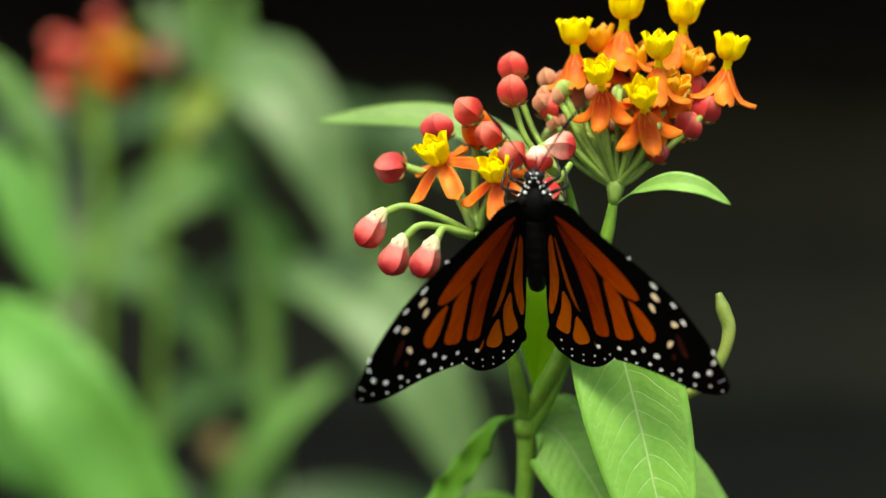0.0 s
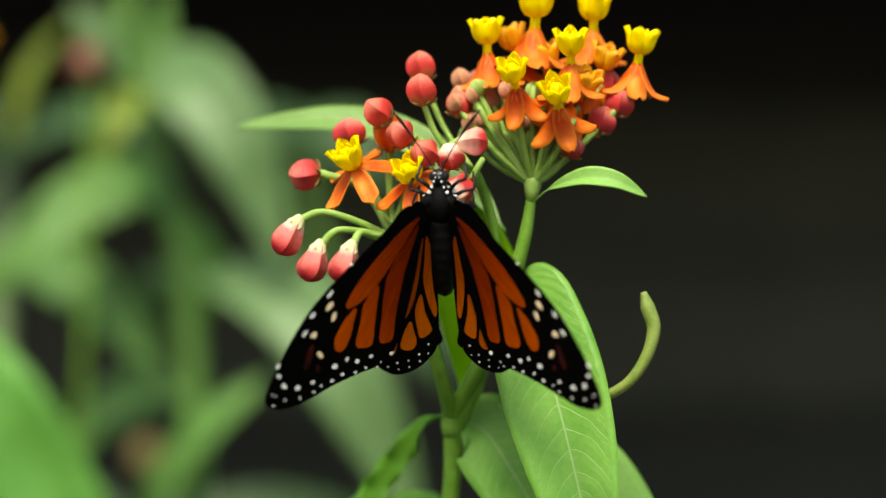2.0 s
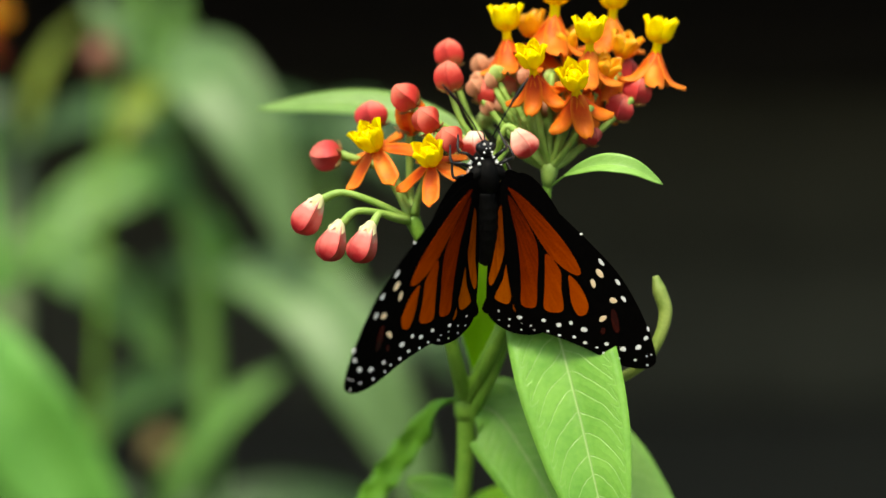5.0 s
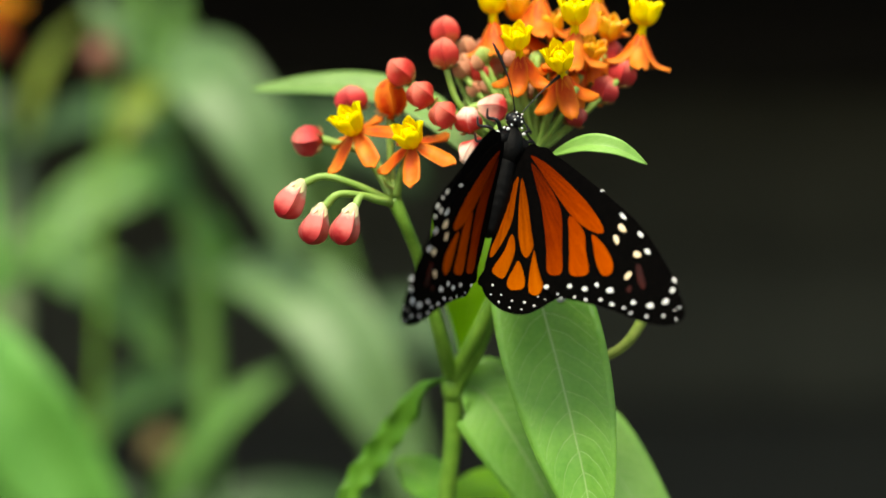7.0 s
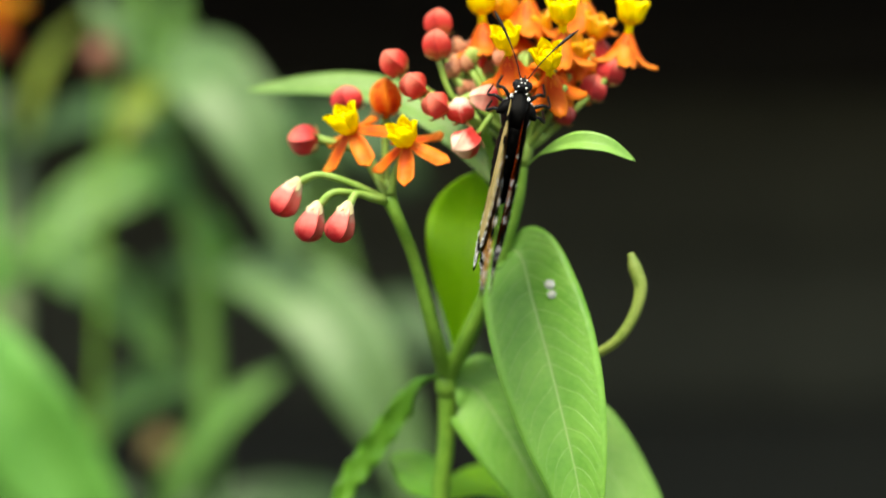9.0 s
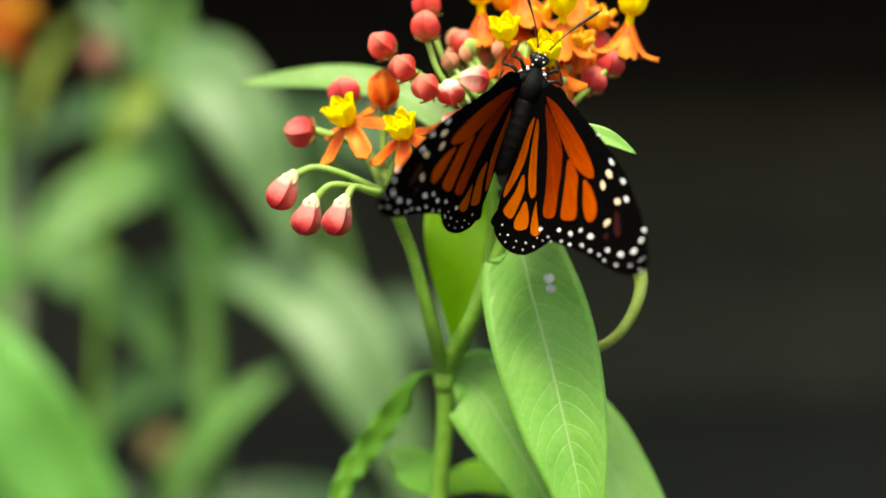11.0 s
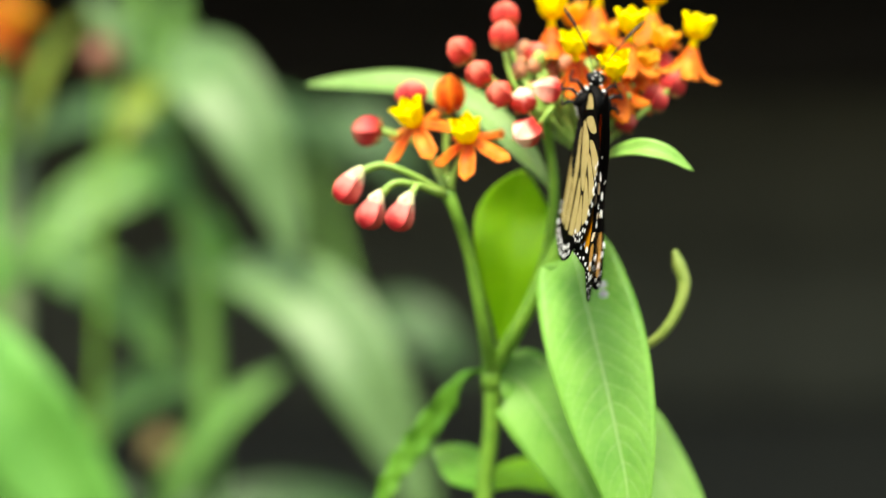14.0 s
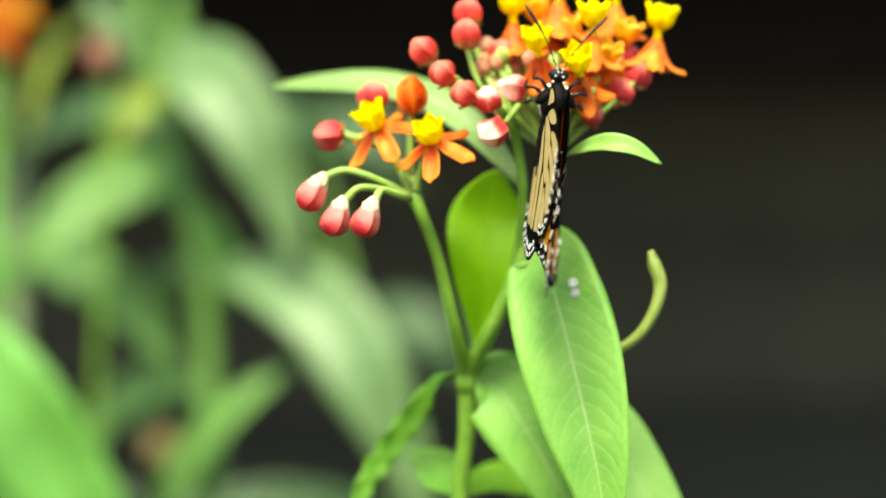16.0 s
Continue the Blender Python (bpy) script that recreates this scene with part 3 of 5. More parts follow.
    for pts in ([(-0.0122, -0.0010, 0.0355), (-0.0182, -0.0040, 0.0384), (-0.0251, -0.0050, 0.0402), (-0.0290, -0.0050, 0.0386)],
                [(-0.0122, -0.0010, 0.0352), (-0.0176, -0.0060, 0.0365), (-0.0221, -0.0080, 0.0366), (-0.0247, -0.0080, 0.0340)],
                [(-0.0122, -0.0010, 0.0352), (-0.0153, -0.0080, 0.0357), (-0.0174, -0.0100, 0.0363), (-0.0187, -0.0110, 0.0339)],
                [(-0.0120, 0.0000, 0.0361), (-0.0147, 0.0010, 0.0412), (-0.0178, 0.0000, 0.0463)], [(-0.0109, -0.0010, 0.0366), (-0.0102, -0.0030, 0.0405), (-0.0084, -0.0040, 0.0446)],
                [(-0.0115, 0.0010, 0.0364), (-0.0180, 0.0060, 0.0453), (-0.0259, 0.0060, 0.0478)], [(-0.0113, 0.0020, 0.0367), (-0.0122, 0.0050, 0.0430), (-0.0124, 0.0050, 0.0531)],
                [(-0.0115, 0.0020, 0.0367), (-0.0159, 0.0080, 0.0454), (-0.0195, 0.0080, 0.0539)]):
        part("pedicel", tube(bmesh.new(), pts, [0.0009, 0.0007, 0.0007, 0.0009], 12, 7), PEDICEL, left)
    for at, ax, r, ln, mat in (((-0.0290, -0.0050, 0.0388), (-0.55, -0.1, -0.83), 0.0028, 0.0078, BUD_PINK), ((-0.0249, -0.0080, 0.0342), (-0.35, -0.15, -0.9), 0.0027, 0.0076, BUD_PINK),
                               ((-0.0189, -0.0110, 0.0341), (-0.35, -0.15, -0.9), 0.0027, 0.0076, BUD_PINK)):
        bm = bmesh.new()
        bud_mesh(bm, at, ax, r, ln, 0.02, hanging=True)
        b = part("bud", bm, mat, left, "rose-pink hanging bud")
        bm = bmesh.new()
        sepals(bm, at, ax, r * 1.06, ln)
        part("calyx", bm, SEPAL, left, "pale cream-green bud cup")
    for at, ax, r, ln, mat in (((-0.0259, 0.0060, 0.0475), (-1, 0, 0.05), 0.0029, 0.0060, BUD_CRIMSON), ((-0.0195, 0.0080, 0.0535), (-0.2, 0, 1), 0.0031, 0.0052, BUD_CRIMSON),
                               ((-0.0122, 0.0040, 0.0525), (0.0, -0.2, 1), 0.0030, 0.0074, PETAL_RED)):
        bm = bmesh.new()
        bud_mesh(bm, at, ax, r, ln)
        spurs(bm, at, ax, r, 1)
        part("bud", bm, [mat, SEPAL_TIP], left)
    flower(left, (-0.0185, -0.0010, 0.0484), (-0.45, -0.55, 0.75), "star", PETAL, CORONA, 0.96, 0.5)
    flower(left, (-0.0075, -0.0050, 0.0457), (-0.30, -0.62, 0.72), "star", PETAL, CORONA, 0.90, 1.1)

    # right flowering branch, with the middle cluster of buds
    right = part("flower_branch", tube(bmesh.new(), [(0.0001, 0.0180, -0.0008), (0.0048, 0.0100, 0.0096), (0.0107, 0.0060, 0.0250), (0.0137, 0.0040, 0.0368), (0.0148, 0.0030, 0.0454)], [0.0019, 0.0017, 0.0015, 0.0013, 0.0008], 26, 10), STEM, plant, "tall branch with a dense cluster of orange flowers and red buds", NODE - FOOT)
    MID_X = 0.0126
    U = (0.0148, 0.0030, 0.0458)
    M = (0.0064, 0.0010, 0.0504)
    mid = part("flower_branch", tube(bmesh.new(), [(-0.0003, 0.0190, -0.0059), (0.0002, 0.0180, -0.0008), (0.0053, 0.0120, 0.0095), (0.0096, 0.0100, 0.0238), (0.0099, 0.0060, 0.0374), (0.0081, 0.0040, 0.0461), M], [0.0014, 0.0012, 0.0011, 0.0010, 0.0010, 0.0012], 24, 9), STEM, plant, "thin branch with plump coral-red buds", NODE - FOOT)
    for p, s in (((-0.0026, 0.0000, 0.0645), (-0.002, 0, 0)), ((-0.0024, 0.0060, 0.0695), (-0.001, 0.002, 0)), ((-0.0100, 0.0000, 0.0611), (-0.001, 0, 0.001)), ((-0.0061, -0.0030, 0.0570), (0, -0.001, 0.001)), ((-0.0017, -0.0050, 0.0536), (0, -0.001, 0.001)),
                 ((0.0024, -0.0040, 0.0523), (0, -0.001, 0)), ((0.0053, -0.0060, 0.0487), (0.002, -0.004, 0.003))):
        pedicel(mid, M, p, s)
    bm = bmesh.new()
    c = Vector(M)
    bud_mesh(bm, Vector((0.0121, -0.0040, 0.0536)) - c, (-0.04, -0.2, -1), 0.0026, 0.0058, hanging=True)
    tube(bm, [(0, 0, 0), Vector((0.0088, -0.0030, 0.0537)) - c, Vector((0.0112, -0.0040, 0.0552)) - c, Vector((0.0121, -0.0040, 0.0535)) - c], [0.0007, 0.0006, 0.0006, 0.0009], 12, 7, 1)
    pushed = part("bud", bm, [BUD_BLUSH, PEDICEL], mid, "pale pink hanging bud on a hooked stalk", c)
    bm = bmesh.new()
    lathe(bm, [(-0.0034, 0.0007), (-0.0018, 0.0013), (0.0, 0.0017), (0.0012, 0.0014), (0.0020, 0.0004)], (0.1, 0, 1), U, 0.06, 5, 14)
    part("umbel_hub", bm, PEDICEL, right)
    for p in ((0.0052, 0.0060, 0.0654), (0.0145, 0.0020, 0.0646), (0.0265, 0.0060, 0.0647), (0.0215, -0.0020, 0.0665), (0.0342, 0.0020, 0.0641), (0.0110, -0.0040, 0.0608), (0.0219, -0.0060, 0.0579), (0.0285, 0.0080, 0.0652), (0.0310, 0.0040, 0.0609), (0.0276, 0.0040, 0.0575), (0.0219, 0.0020, 0.0521), (0.0065, 0.0060, 0.0611), (0.0025, 0.0080, 0.0626), (0.0014, 0.0100, 0.0654), (0.0091, 0.0100, 0.0635), (0.0118, 0.0040, 0.0587), (0.0172, 0.0000, 0.0561), (0.0141, 0.0060, 0.0571), (0.0176, 0.0080, 0.0658), (0.0280, 0.0060, 0.0654), (0.0232, 0.0020, 0.0610), (0.0116, 0.0100, 0.0692)):
        pedicel(right, U, p, (0.0, 0.0, -0.001), 0.0006)
    for at, ax, r, ln, mat in (((-0.0026, 0.0000, 0.0642), (-0.05, -0.2, 1), 0.0027, 0.0058, BUD_RED), ((-0.0024, 0.0070, 0.0693), (-0.05, 0, 1), 0.0027, 0.0056, BUD_RED), ((-0.0098, 0.0000, 0.0612), (-0.6, -0.3, 0.7), 0.0027, 0.0056, BUD_RED),
                               ((-0.0061, -0.0030, 0.0567), (-0.4, -0.5, 0.6), 0.0026, 0.0054, BUD_RED), ((-0.0017, -0.0050, 0.0529), (-0.4, -0.5, 0.55), 0.0026, 0.0053, BUD_RED),
                               ((0.0040, 0.0050, 0.0618), (0.2, -0.4, 1), 0.0025, 0.0050, BUD_RED), ((0.0022, -0.0040, 0.0517), (-0.1, -0.5, 0.8), 0.0026, 0.0050, BUD_PALE), ((0.0050, -0.0060, 0.0485), (-0.6, -0.5, -0.4), 0.0028, 0.0062, BUD_PALE),
                               ((0.0283, 0.0080, 0.0637), (0.3, 0, 0.9), 0.0027, 0.0052, BUD_CRIMSON), ((0.0305, 0.0040, 0.0596), (0.35, -0.2, 0.85), 0.0027, 0.0055, BUD_CRIMSON),
                               ((0.0273, 0.0040, 0.0562), (0.3, -0.2, 0.8), 0.0026, 0.0052, BUD_CRIMSON), ((0.0219, 0.0020, 0.0512), (0.2, -0.4, 0.8), 0.0022, 0.0040, BUD_CRIMSON)):
        bm = bmesh.new()
        bud_mesh(bm, at, ax, r, ln)
        spurs(bm, at, ax, r, 1)
        part("bud", bm, [mat, SEPAL_TIP], mid if at[0] < MID_X else right, "plump five-sided coral bud")
    for at, ax, r in (((0.0065, 0.0060, 0.0599), (-0.2, 0, 1), 0.0020), ((0.0014, 0.0100, 0.0646), (-0.3, 0, 1), 0.0018), ((0.0091, 0.0100, 0.0626), (0, 0, 1), 0.0019), ((0.0044, 0.0120, 0.0644), (-0.2, 0, 1), 0.0018),
                      ((0.0054, 0.0040, 0.0570), (-0.3, -0.2, 1), 0.0015), ((0.0118, 0.0040, 0.0578), (-0.2, -0.2, 1), 0.0015), ((0.0172, 0.0000, 0.0552), (0.1, -0.3, 1), 0.0016), ((0.0141, 0.0060, 0.0563), (0, -0.2, 1), 0.0015), ((0.0197, 0.0060, 0.0543), (0.2, -0.2, 1), 0.0015)):
        bm = bmesh.new()
        bud_mesh(bm, at, ax, r, r * 2.3)
        part("bud", bm, BUD_GREEN, right, "small unripe coral-pink bud")
    rnd = random.Random(21)
    lo, hi = Vector((-0.0000, 0.0020, 0.0627)), Vector((0.0190, 0.0140, 0.0531))
    for k in range(30):
        at = Vector((rnd.uniform(lo.x, hi.x), rnd.uniform(lo.y, hi.y), rnd.uniform(hi.z, lo.z)))
        ax = (at - Vector(U)).normalized() + Vector((0, -0.2, 0.6))
        pedicel(right, U, at, (0.0, 0.0, -0.001), 0.0006)
        bm = bmesh.new()
        bud_mesh(bm, at, ax, 0.0013 + 0.0005 * rnd.random(), 0.0034)
        part("bud", bm, BUD_LIME if k % 3 else BUD_GREEN, right, "small green unripe bud")
    for at, ax, sty, pet, cor, s, tr in (((0.0058, 0.0060, 0.0722), (-0.10, -0.15, 1), "skirt", PETAL, CORONA, 0.95, 0.2), ((0.0150, 0.0060, 0.0774), (0.05, -0.15, 1), "skirt", PETAL, CORONA, 1.12, 0.8), ((0.0264, 0.0080, 0.0773), (0.0, -0.15, 1), "skirt", PETAL, CORONA, 1.0, 0.4),
                                         ((0.0214, -0.0020, 0.0698), (-0.05, -0.4, 1), "skirt", PETAL, CORONA, 0.92, 1.0), ((0.0350, 0.0040, 0.0705), (0.14, -0.15, 1), "skirt", PETAL, CORONA, 0.95, 0.3), ((0.0176, 0.0080, 0.0680), (-0.2, -0.3, 1), "skirt", PETAL_RED, CORONA_OLD, 0.95, 0.6), ((0.0280, 0.0060, 0.0678), (0.25, -0.35, 0.9), "skirt", PETAL, CORONA_OLD, 0.9, 0.2), ((0.0237, 0.0020, 0.0632), (0.3, -0.5, 0.8), "skirt", PETAL_RED, CORONA_OLD, 0.9, 0.7), ((0.0114, 0.0100, 0.0717), (-0.3, -0.2, 1), "skirt", PETAL_RED, CORONA_OLD, 0.9, 0.1), ((0.0107, -0.0050, 0.0646), (-0.20, -0.6, 0.8), "skirt", PETAL_RED, CORONA, 0.86, 0.9), ((0.0187, -0.0080, 0.0609), (-0.15, -0.75, 0.7), "skirt", PETAL_RED, CORONA, 0.92, 0.1)):
        flower(right, at, ax, sty, pet, cor, s, tr)
    leaf(right, [(0.0150, 0.0030, 0.0425), (0.0181, -0.0040, 0.0450), (0.0239, -0.0090, 0.0468), (0.0294, -0.0110, 0.0463), (0.0354, -0.0110, 0.0434)], 0.0038, ((0.1, -1.0, 0.45), (0.2, -1.0, 0.4)), LEAF_FRESH, "small pointed leaf below the flowers", seed=11, fold=0.2, stalk=0.22, peak=0.5)
    reach = leaf(plant, [(0.0113, 0.0060, 0.0363), (0.0058, 0.0120, 0.0444), (-0.0046, 0.0200, 0.0540), (-0.0188, 0.0260, 0.0594), (-0.0309, 0.0300, 0.0600), (-0.0428, 0.0340, 0.0594)], 0.0074, (-0.2, -0.8, 0.65), LEAF_PALE, "long pale leaf reaching out behind the flowers", NODE - FOOT, seed=12, peak=0.5, stalk=0.03)

    # large leaf in front, on its own short stalk
    big = leaf(plant, [(0.0118, 0.0060, 0.0261), (0.0140, 0.0050, 0.0252), (0.0166, 0.0010, 0.0160), (0.0198, -0.0030, 0.0040), (0.0229, -0.0070, -0.0089), (0.0254, -0.0100, -0.0210), (0.0270, -0.0125, -0.0400)], 0.0198, ((-0.12, -1, 0.55), (-0.30, -1, 0.25)), LEAF_BIG, "large green lance leaf with pale veins and whitened water drops", NODE - FOOT, seed=13, peak=0.43, nu=44, nv=13, fold=0.15, wave=0.025, stalk=0.03)
    bm = bmesh.new()
    for at, r in (((0.0199, -0.0002, 0.0192), 0.0011), ((0.0217, 0.0000, 0.0182), 0.0009), ((0.0203, -0.0006, 0.0172), 0.0010)):
        lathe(bm, [(-0.3 * r, r * 0.9)] + [(0.45 * r * math.sin(k * 0.157), r * math.cos(k * 0.157) + 0.00001) for k in range(11)], (-0.1, -0.78, 0.45), at, 0.02, 3, 24)
    part("water_drop", bm, GLINT_DROP, big, "water drops with their glint put in as milky white")
    return plant, left, mid, right, big, pushed, c, reach


# where the large leaf joins its branch, from the joint
STALK = Vector((0.0118, 0.0060, 0.0261))
# water drops; the milky white base stands in for their sun glint
GLINT_DROP, _nt, _b = nodes_of("whitened_water")
_b.inputs["Base Color"].default_value = (0.92, 0.92, 0.90, 1)
_b.inputs["Roughness"].default_value = 0.14
_b.inputs["IOR"].default_value = 1.33
_b.inputs["Transmission Weight"].default_value = 0.72
PLANT, LEFT, MIDDLE, RIGHT, BIG, PUSHED, FORK, REACH = front_plant()


# ---- plants behind ----
def back_plant(foot, top, label, r=0.003, material=None):
    """Stem from the soil; leaves are added to it."""
    ob = tagged(empty("milkweed_plant", foot), label, "plant", "milkweeds in the bed")
    material = material or STEM_BACK
    f = Vector(foot)
    pts = [Vector((0, 0, -0.02))] + [Vector(p) - f for p in top]
    part("stem", tube(bmesh.new(), pts, [r * 1.3] + [r] * (len(top) - 1) + [r * 0.7], 40, 9), material, ob)
    return ob, f


def add_leaves(ob, f, rows):
    for k, (pts, width, face, mat, kw) in enumerate(rows):
        leaf(ob, [Vector(p) - f for p in pts], width, face, mat, seed=40 + k + len(rows), **kw)


def background_plants():
    a, f = back_plant((-0.135, 0.79, -0.012), [(-0.13, 0.79, 0.5), (-0.0855, 0.7900, 0.8374), (-0.0874, 0.7900, 0.9017), (-0.0891, 0.7900, 0.9552), (-0.0930, 0.7900, 0.9981), (-0.1037, 0.7900, 1.0431), (-0.1133, 0.7900, 1.0816), (-0.1165, 0.7900, 1.1116)], "tall blurred milkweed behind with broad drooping leaves", 0.0042)
    add_leaves(a, f, [
        ([(-0.1096, 0.7900, 1.0626), (-0.1011, 0.7800, 1.0681), (-0.0851, 0.7600, 1.0617), (-0.0703, 0.7500, 1.0436), (-0.0598, 0.7500, 1.0205), (-0.0516, 0.7500, 0.9921)], 0.0295, ((-0.1, -1, 0.5), (-0.2, -1, 0.25)), LEAF_SHEEN, {"peak": 0.40}),
        ([(-0.0919, 0.7900, 0.9906), (-0.0697, 0.7700, 0.9902), (-0.0440, 0.7500, 0.9780), (-0.0288, 0.7400, 0.9575), (-0.0145, 0.7400, 0.9295), (-0.0015, 0.7400, 0.8955)], 0.0300, ((-0.2, -0.8, 0.6), (-0.4, -1, 0.35)), LEAF_SHEEN, {"peak": 0.45}),
        ([(-0.0940, 0.7900, 1.0045), (-0.1045, 0.7800, 1.0260), (-0.1219, 0.7700, 1.0221), (-0.1430, 0.7600, 1.0054), (-0.1718, 0.7600, 0.9755)], 0.0245, (0.2, -0.8, 0.6), LEAF_BACK, {}),
        ([(-0.1634, 0.8100, 1.0024), (-0.1484, 0.8000, 0.9959), (-0.1294, 0.7900, 0.9874), (-0.1165, 0.7900, 0.9745), (-0.1015, 0.7900, 0.9552)], 0.0225, (-0.1, -0.9, 0.6), LEAF_BACK, {}),
        ([(-0.1069, 0.7900, 0.8910), (-0.0960, 0.7800, 0.9177), (-0.0802, 0.7700, 0.9376), (-0.0562, 0.7700, 0.9574)], 0.0175, (-0.3, -0.8, 0.6), LEAF_BACK, {}),
        ([(-0.0918, 0.8100, 0.9453), (-0.1063, 0.8100, 0.9475), (-0.1239, 0.8100, 0.9409), (-0.1458, 0.8100, 0.9146)], 0.0210, (0.1, -0.8, 0.6), LEAF_BACK, {}),
        ([(-0.1092, 0.7900, 1.0652), (-0.1069, 0.7500, 1.0562), (-0.1102, 0.7350, 1.0463), (-0.1156, 0.7350, 1.0327)], 0.0125, (0.2, -0.9, 0.4), LEAF_OLIVE, {}),
        ([(-0.1088, 0.7900, 1.0619), (-0.1126, 0.7650, 1.0710), (-0.1201, 0.7600, 1.0808), (-0.1304, 0.7600, 1.0926)], 0.0150, (0.2, -0.9, 0.5), LEAF_SHEEN, {}),
        ([(-0.1110, 0.8000, 1.0649), (-0.1054, 0.8000, 1.0757), (-0.1028, 0.8000, 1.0877), (-0.1019, 0.8000, 1.1050)], 0.0105, (0.1, -1.0, 0.2), LEAF_BACK, {}),
        ([(-0.1378, 0.8200, 1.0954), (-0.1503, 0.8200, 1.0821), (-0.1578, 0.8200, 1.0699), (-0.1614, 0.8200, 1.0576), (-0.1641, 0.8200, 1.0421)], 0.0074, (0.1, -1.0, 0.4), LEAF_OLIVE, {"peak": 0.5}),
        ([(-0.1041, 0.8100, 1.0397), (-0.1254, 0.8500, 1.0532), (-0.1519, 0.8700, 1.0557), (-0.1799, 0.8800, 1.0432)], 0.0200, (0.0, -0.9, 0.5), LEAF_SHADED, {}),
        ([(-0.0977, 0.8300, 0.9912), (-0.1092, 0.8500, 0.9864), (-0.1152, 0.8600, 0.9676), (-0.1152, 0.8600, 0.9443)], 0.0200, (0.0, -0.9, 0.4), LEAF_SHADED, {}),
        ([(-0.0920, 0.8100, 0.9739), (-0.0865, 0.8000, 0.9872), (-0.0887, 0.8000, 1.0046), (-0.0985, 0.8000, 1.0219)], 0.0150, (0.0, -0.9, 0.4), LEAF, {}),
    ])
    b, f = back_plant((-0.21, 0.70, -0.012), [(-0.20, 0.70, 0.5), (-0.1962, 0.7000, 0.8560), (-0.1962, 0.7000, 0.9167), (-0.1981, 0.7000, 0.9698), (-0.1962, 0.7000, 1.0078), (-0.1955, 0.7000, 1.0700)], "blurred milkweed at the side with a broad bright leaf", 0.004)
    add_leaves(b, f, [
        ([(-0.1959, 0.7000, 0.9698), (-0.1685, 0.6800, 0.9762), (-0.1430, 0.6600, 0.9581), (-0.1251, 0.6600, 0.9331), (-0.1090, 0.6600, 0.9071), (-0.1015, 0.6700, 0.8857)], 0.0345, ((-0.1, -0.9, 0.4), (-0.3, -1, 0.3)), LEAF_FAR, {"peak": 0.5}),
        ([(-0.1957, 0.7000, 1.0682), (-0.1809, 0.7000, 1.0672), (-0.1666, 0.7000, 1.0558), (-0.1556, 0.7000, 1.0359), (-0.1486, 0.7000, 1.0131)], 0.0085, (0.1, -1.0, 0.5), LEAF_BACK, {"peak": 0.5}),
        ([(-0.1957, 0.7000, 1.0274), (-0.1780, 0.7000, 1.0321), (-0.1643, 0.7000, 1.0217), (-0.1562, 0.7000, 1.0036), (-0.1499, 0.7000, 0.9828)], 0.0190, (0.1, -1.0, 0.5), LEAF_FAR, {"peak": 0.6}),
        ([(-0.1959, 0.7000, 0.9508), (-0.1765, 0.7200, 0.9416), (-0.1532, 0.7300, 0.9230), (-0.1393, 0.7300, 0.8973)], 0.0340, (-0.1, -0.9, 0.4), LEAF_FAR, {}),
    ])
    c, f = back_plant((-0.22, 0.93, -0.012), [(-0.21, 0.93, 0.5), (-0.1901, 0.9300, 0.8338), (-0.1916, 0.9300, 0.8893), (-0.1931, 0.9300, 0.9599), (-0.1916, 0.9300, 1.0229), (-0.1900, 0.9300, 1.0460)], "pale blurred stem of a milkweed far behind", 0.0062, STEM_PALE)
    add_leaves(c, f, [([(-0.1900, 0.9300, 1.0420), (-0.1922, 0.9100, 1.0530), (-0.2082, 0.9100, 1.0604), (-0.2304, 0.9100, 1.0407)], 0.026, (0, -0.8, 0.6), LEAF_SHADED, {}),
                      ([(-0.1957, 0.9500, 0.9333), (-0.1839, 0.9500, 0.8921), (-0.1607, 0.9500, 0.8869), (-0.1350, 0.9500, 0.8818)], 0.030, (0, -0.8, 0.6), LEAF_SHADED, {})])
    d, f = back_plant((-0.04, 1.10, -0.012), [(-0.045, 1.10, 0.5), (-0.0132, 1.1100, 0.8318), (-0.0283, 1.1100, 0.9160), (-0.0524, 1.1100, 0.9822), (-0.0674, 1.1100, 1.0424)], "dim milkweed at the back, shade put into its leaf colour", 0.004)
    add_leaves(d, f, [([(-0.0674, 1.1100, 1.0364), (-0.0549, 1.1000, 1.0614), (-0.0366, 1.0900, 1.0564), (-0.0130, 1.0900, 1.0328)], 0.034, (0, -0.8, 0.6), LEAF_SHADED, {}),
                      ([(-0.0674, 1.1100, 1.0424), (-0.0758, 1.1000, 1.0644), (-0.0898, 1.0900, 1.0624), (-0.1135, 1.0900, 1.0417)], 0.032, (0, -0.8, 0.6), LEAF_SHADED, {}),
                      ([(-0.0373, 1.1100, 0.9401), (-0.0280, 1.1000, 0.9600), (-0.0071, 1.0900, 0.9560), (0.0136, 1.0900, 0.9323)], 0.030, (0, -0.8, 0.6), LEAF_SHADED, {}),
                      ([(-0.0147, 1.1100, 0.8438), (-0.0544, 1.0900, 0.8584), (-0.1066, 1.0800, 0.8627), (-0.1564, 1.0800, 0.8568)], 0.030, (0, -0.8, 0.6), LEAF_SHADED, {})])


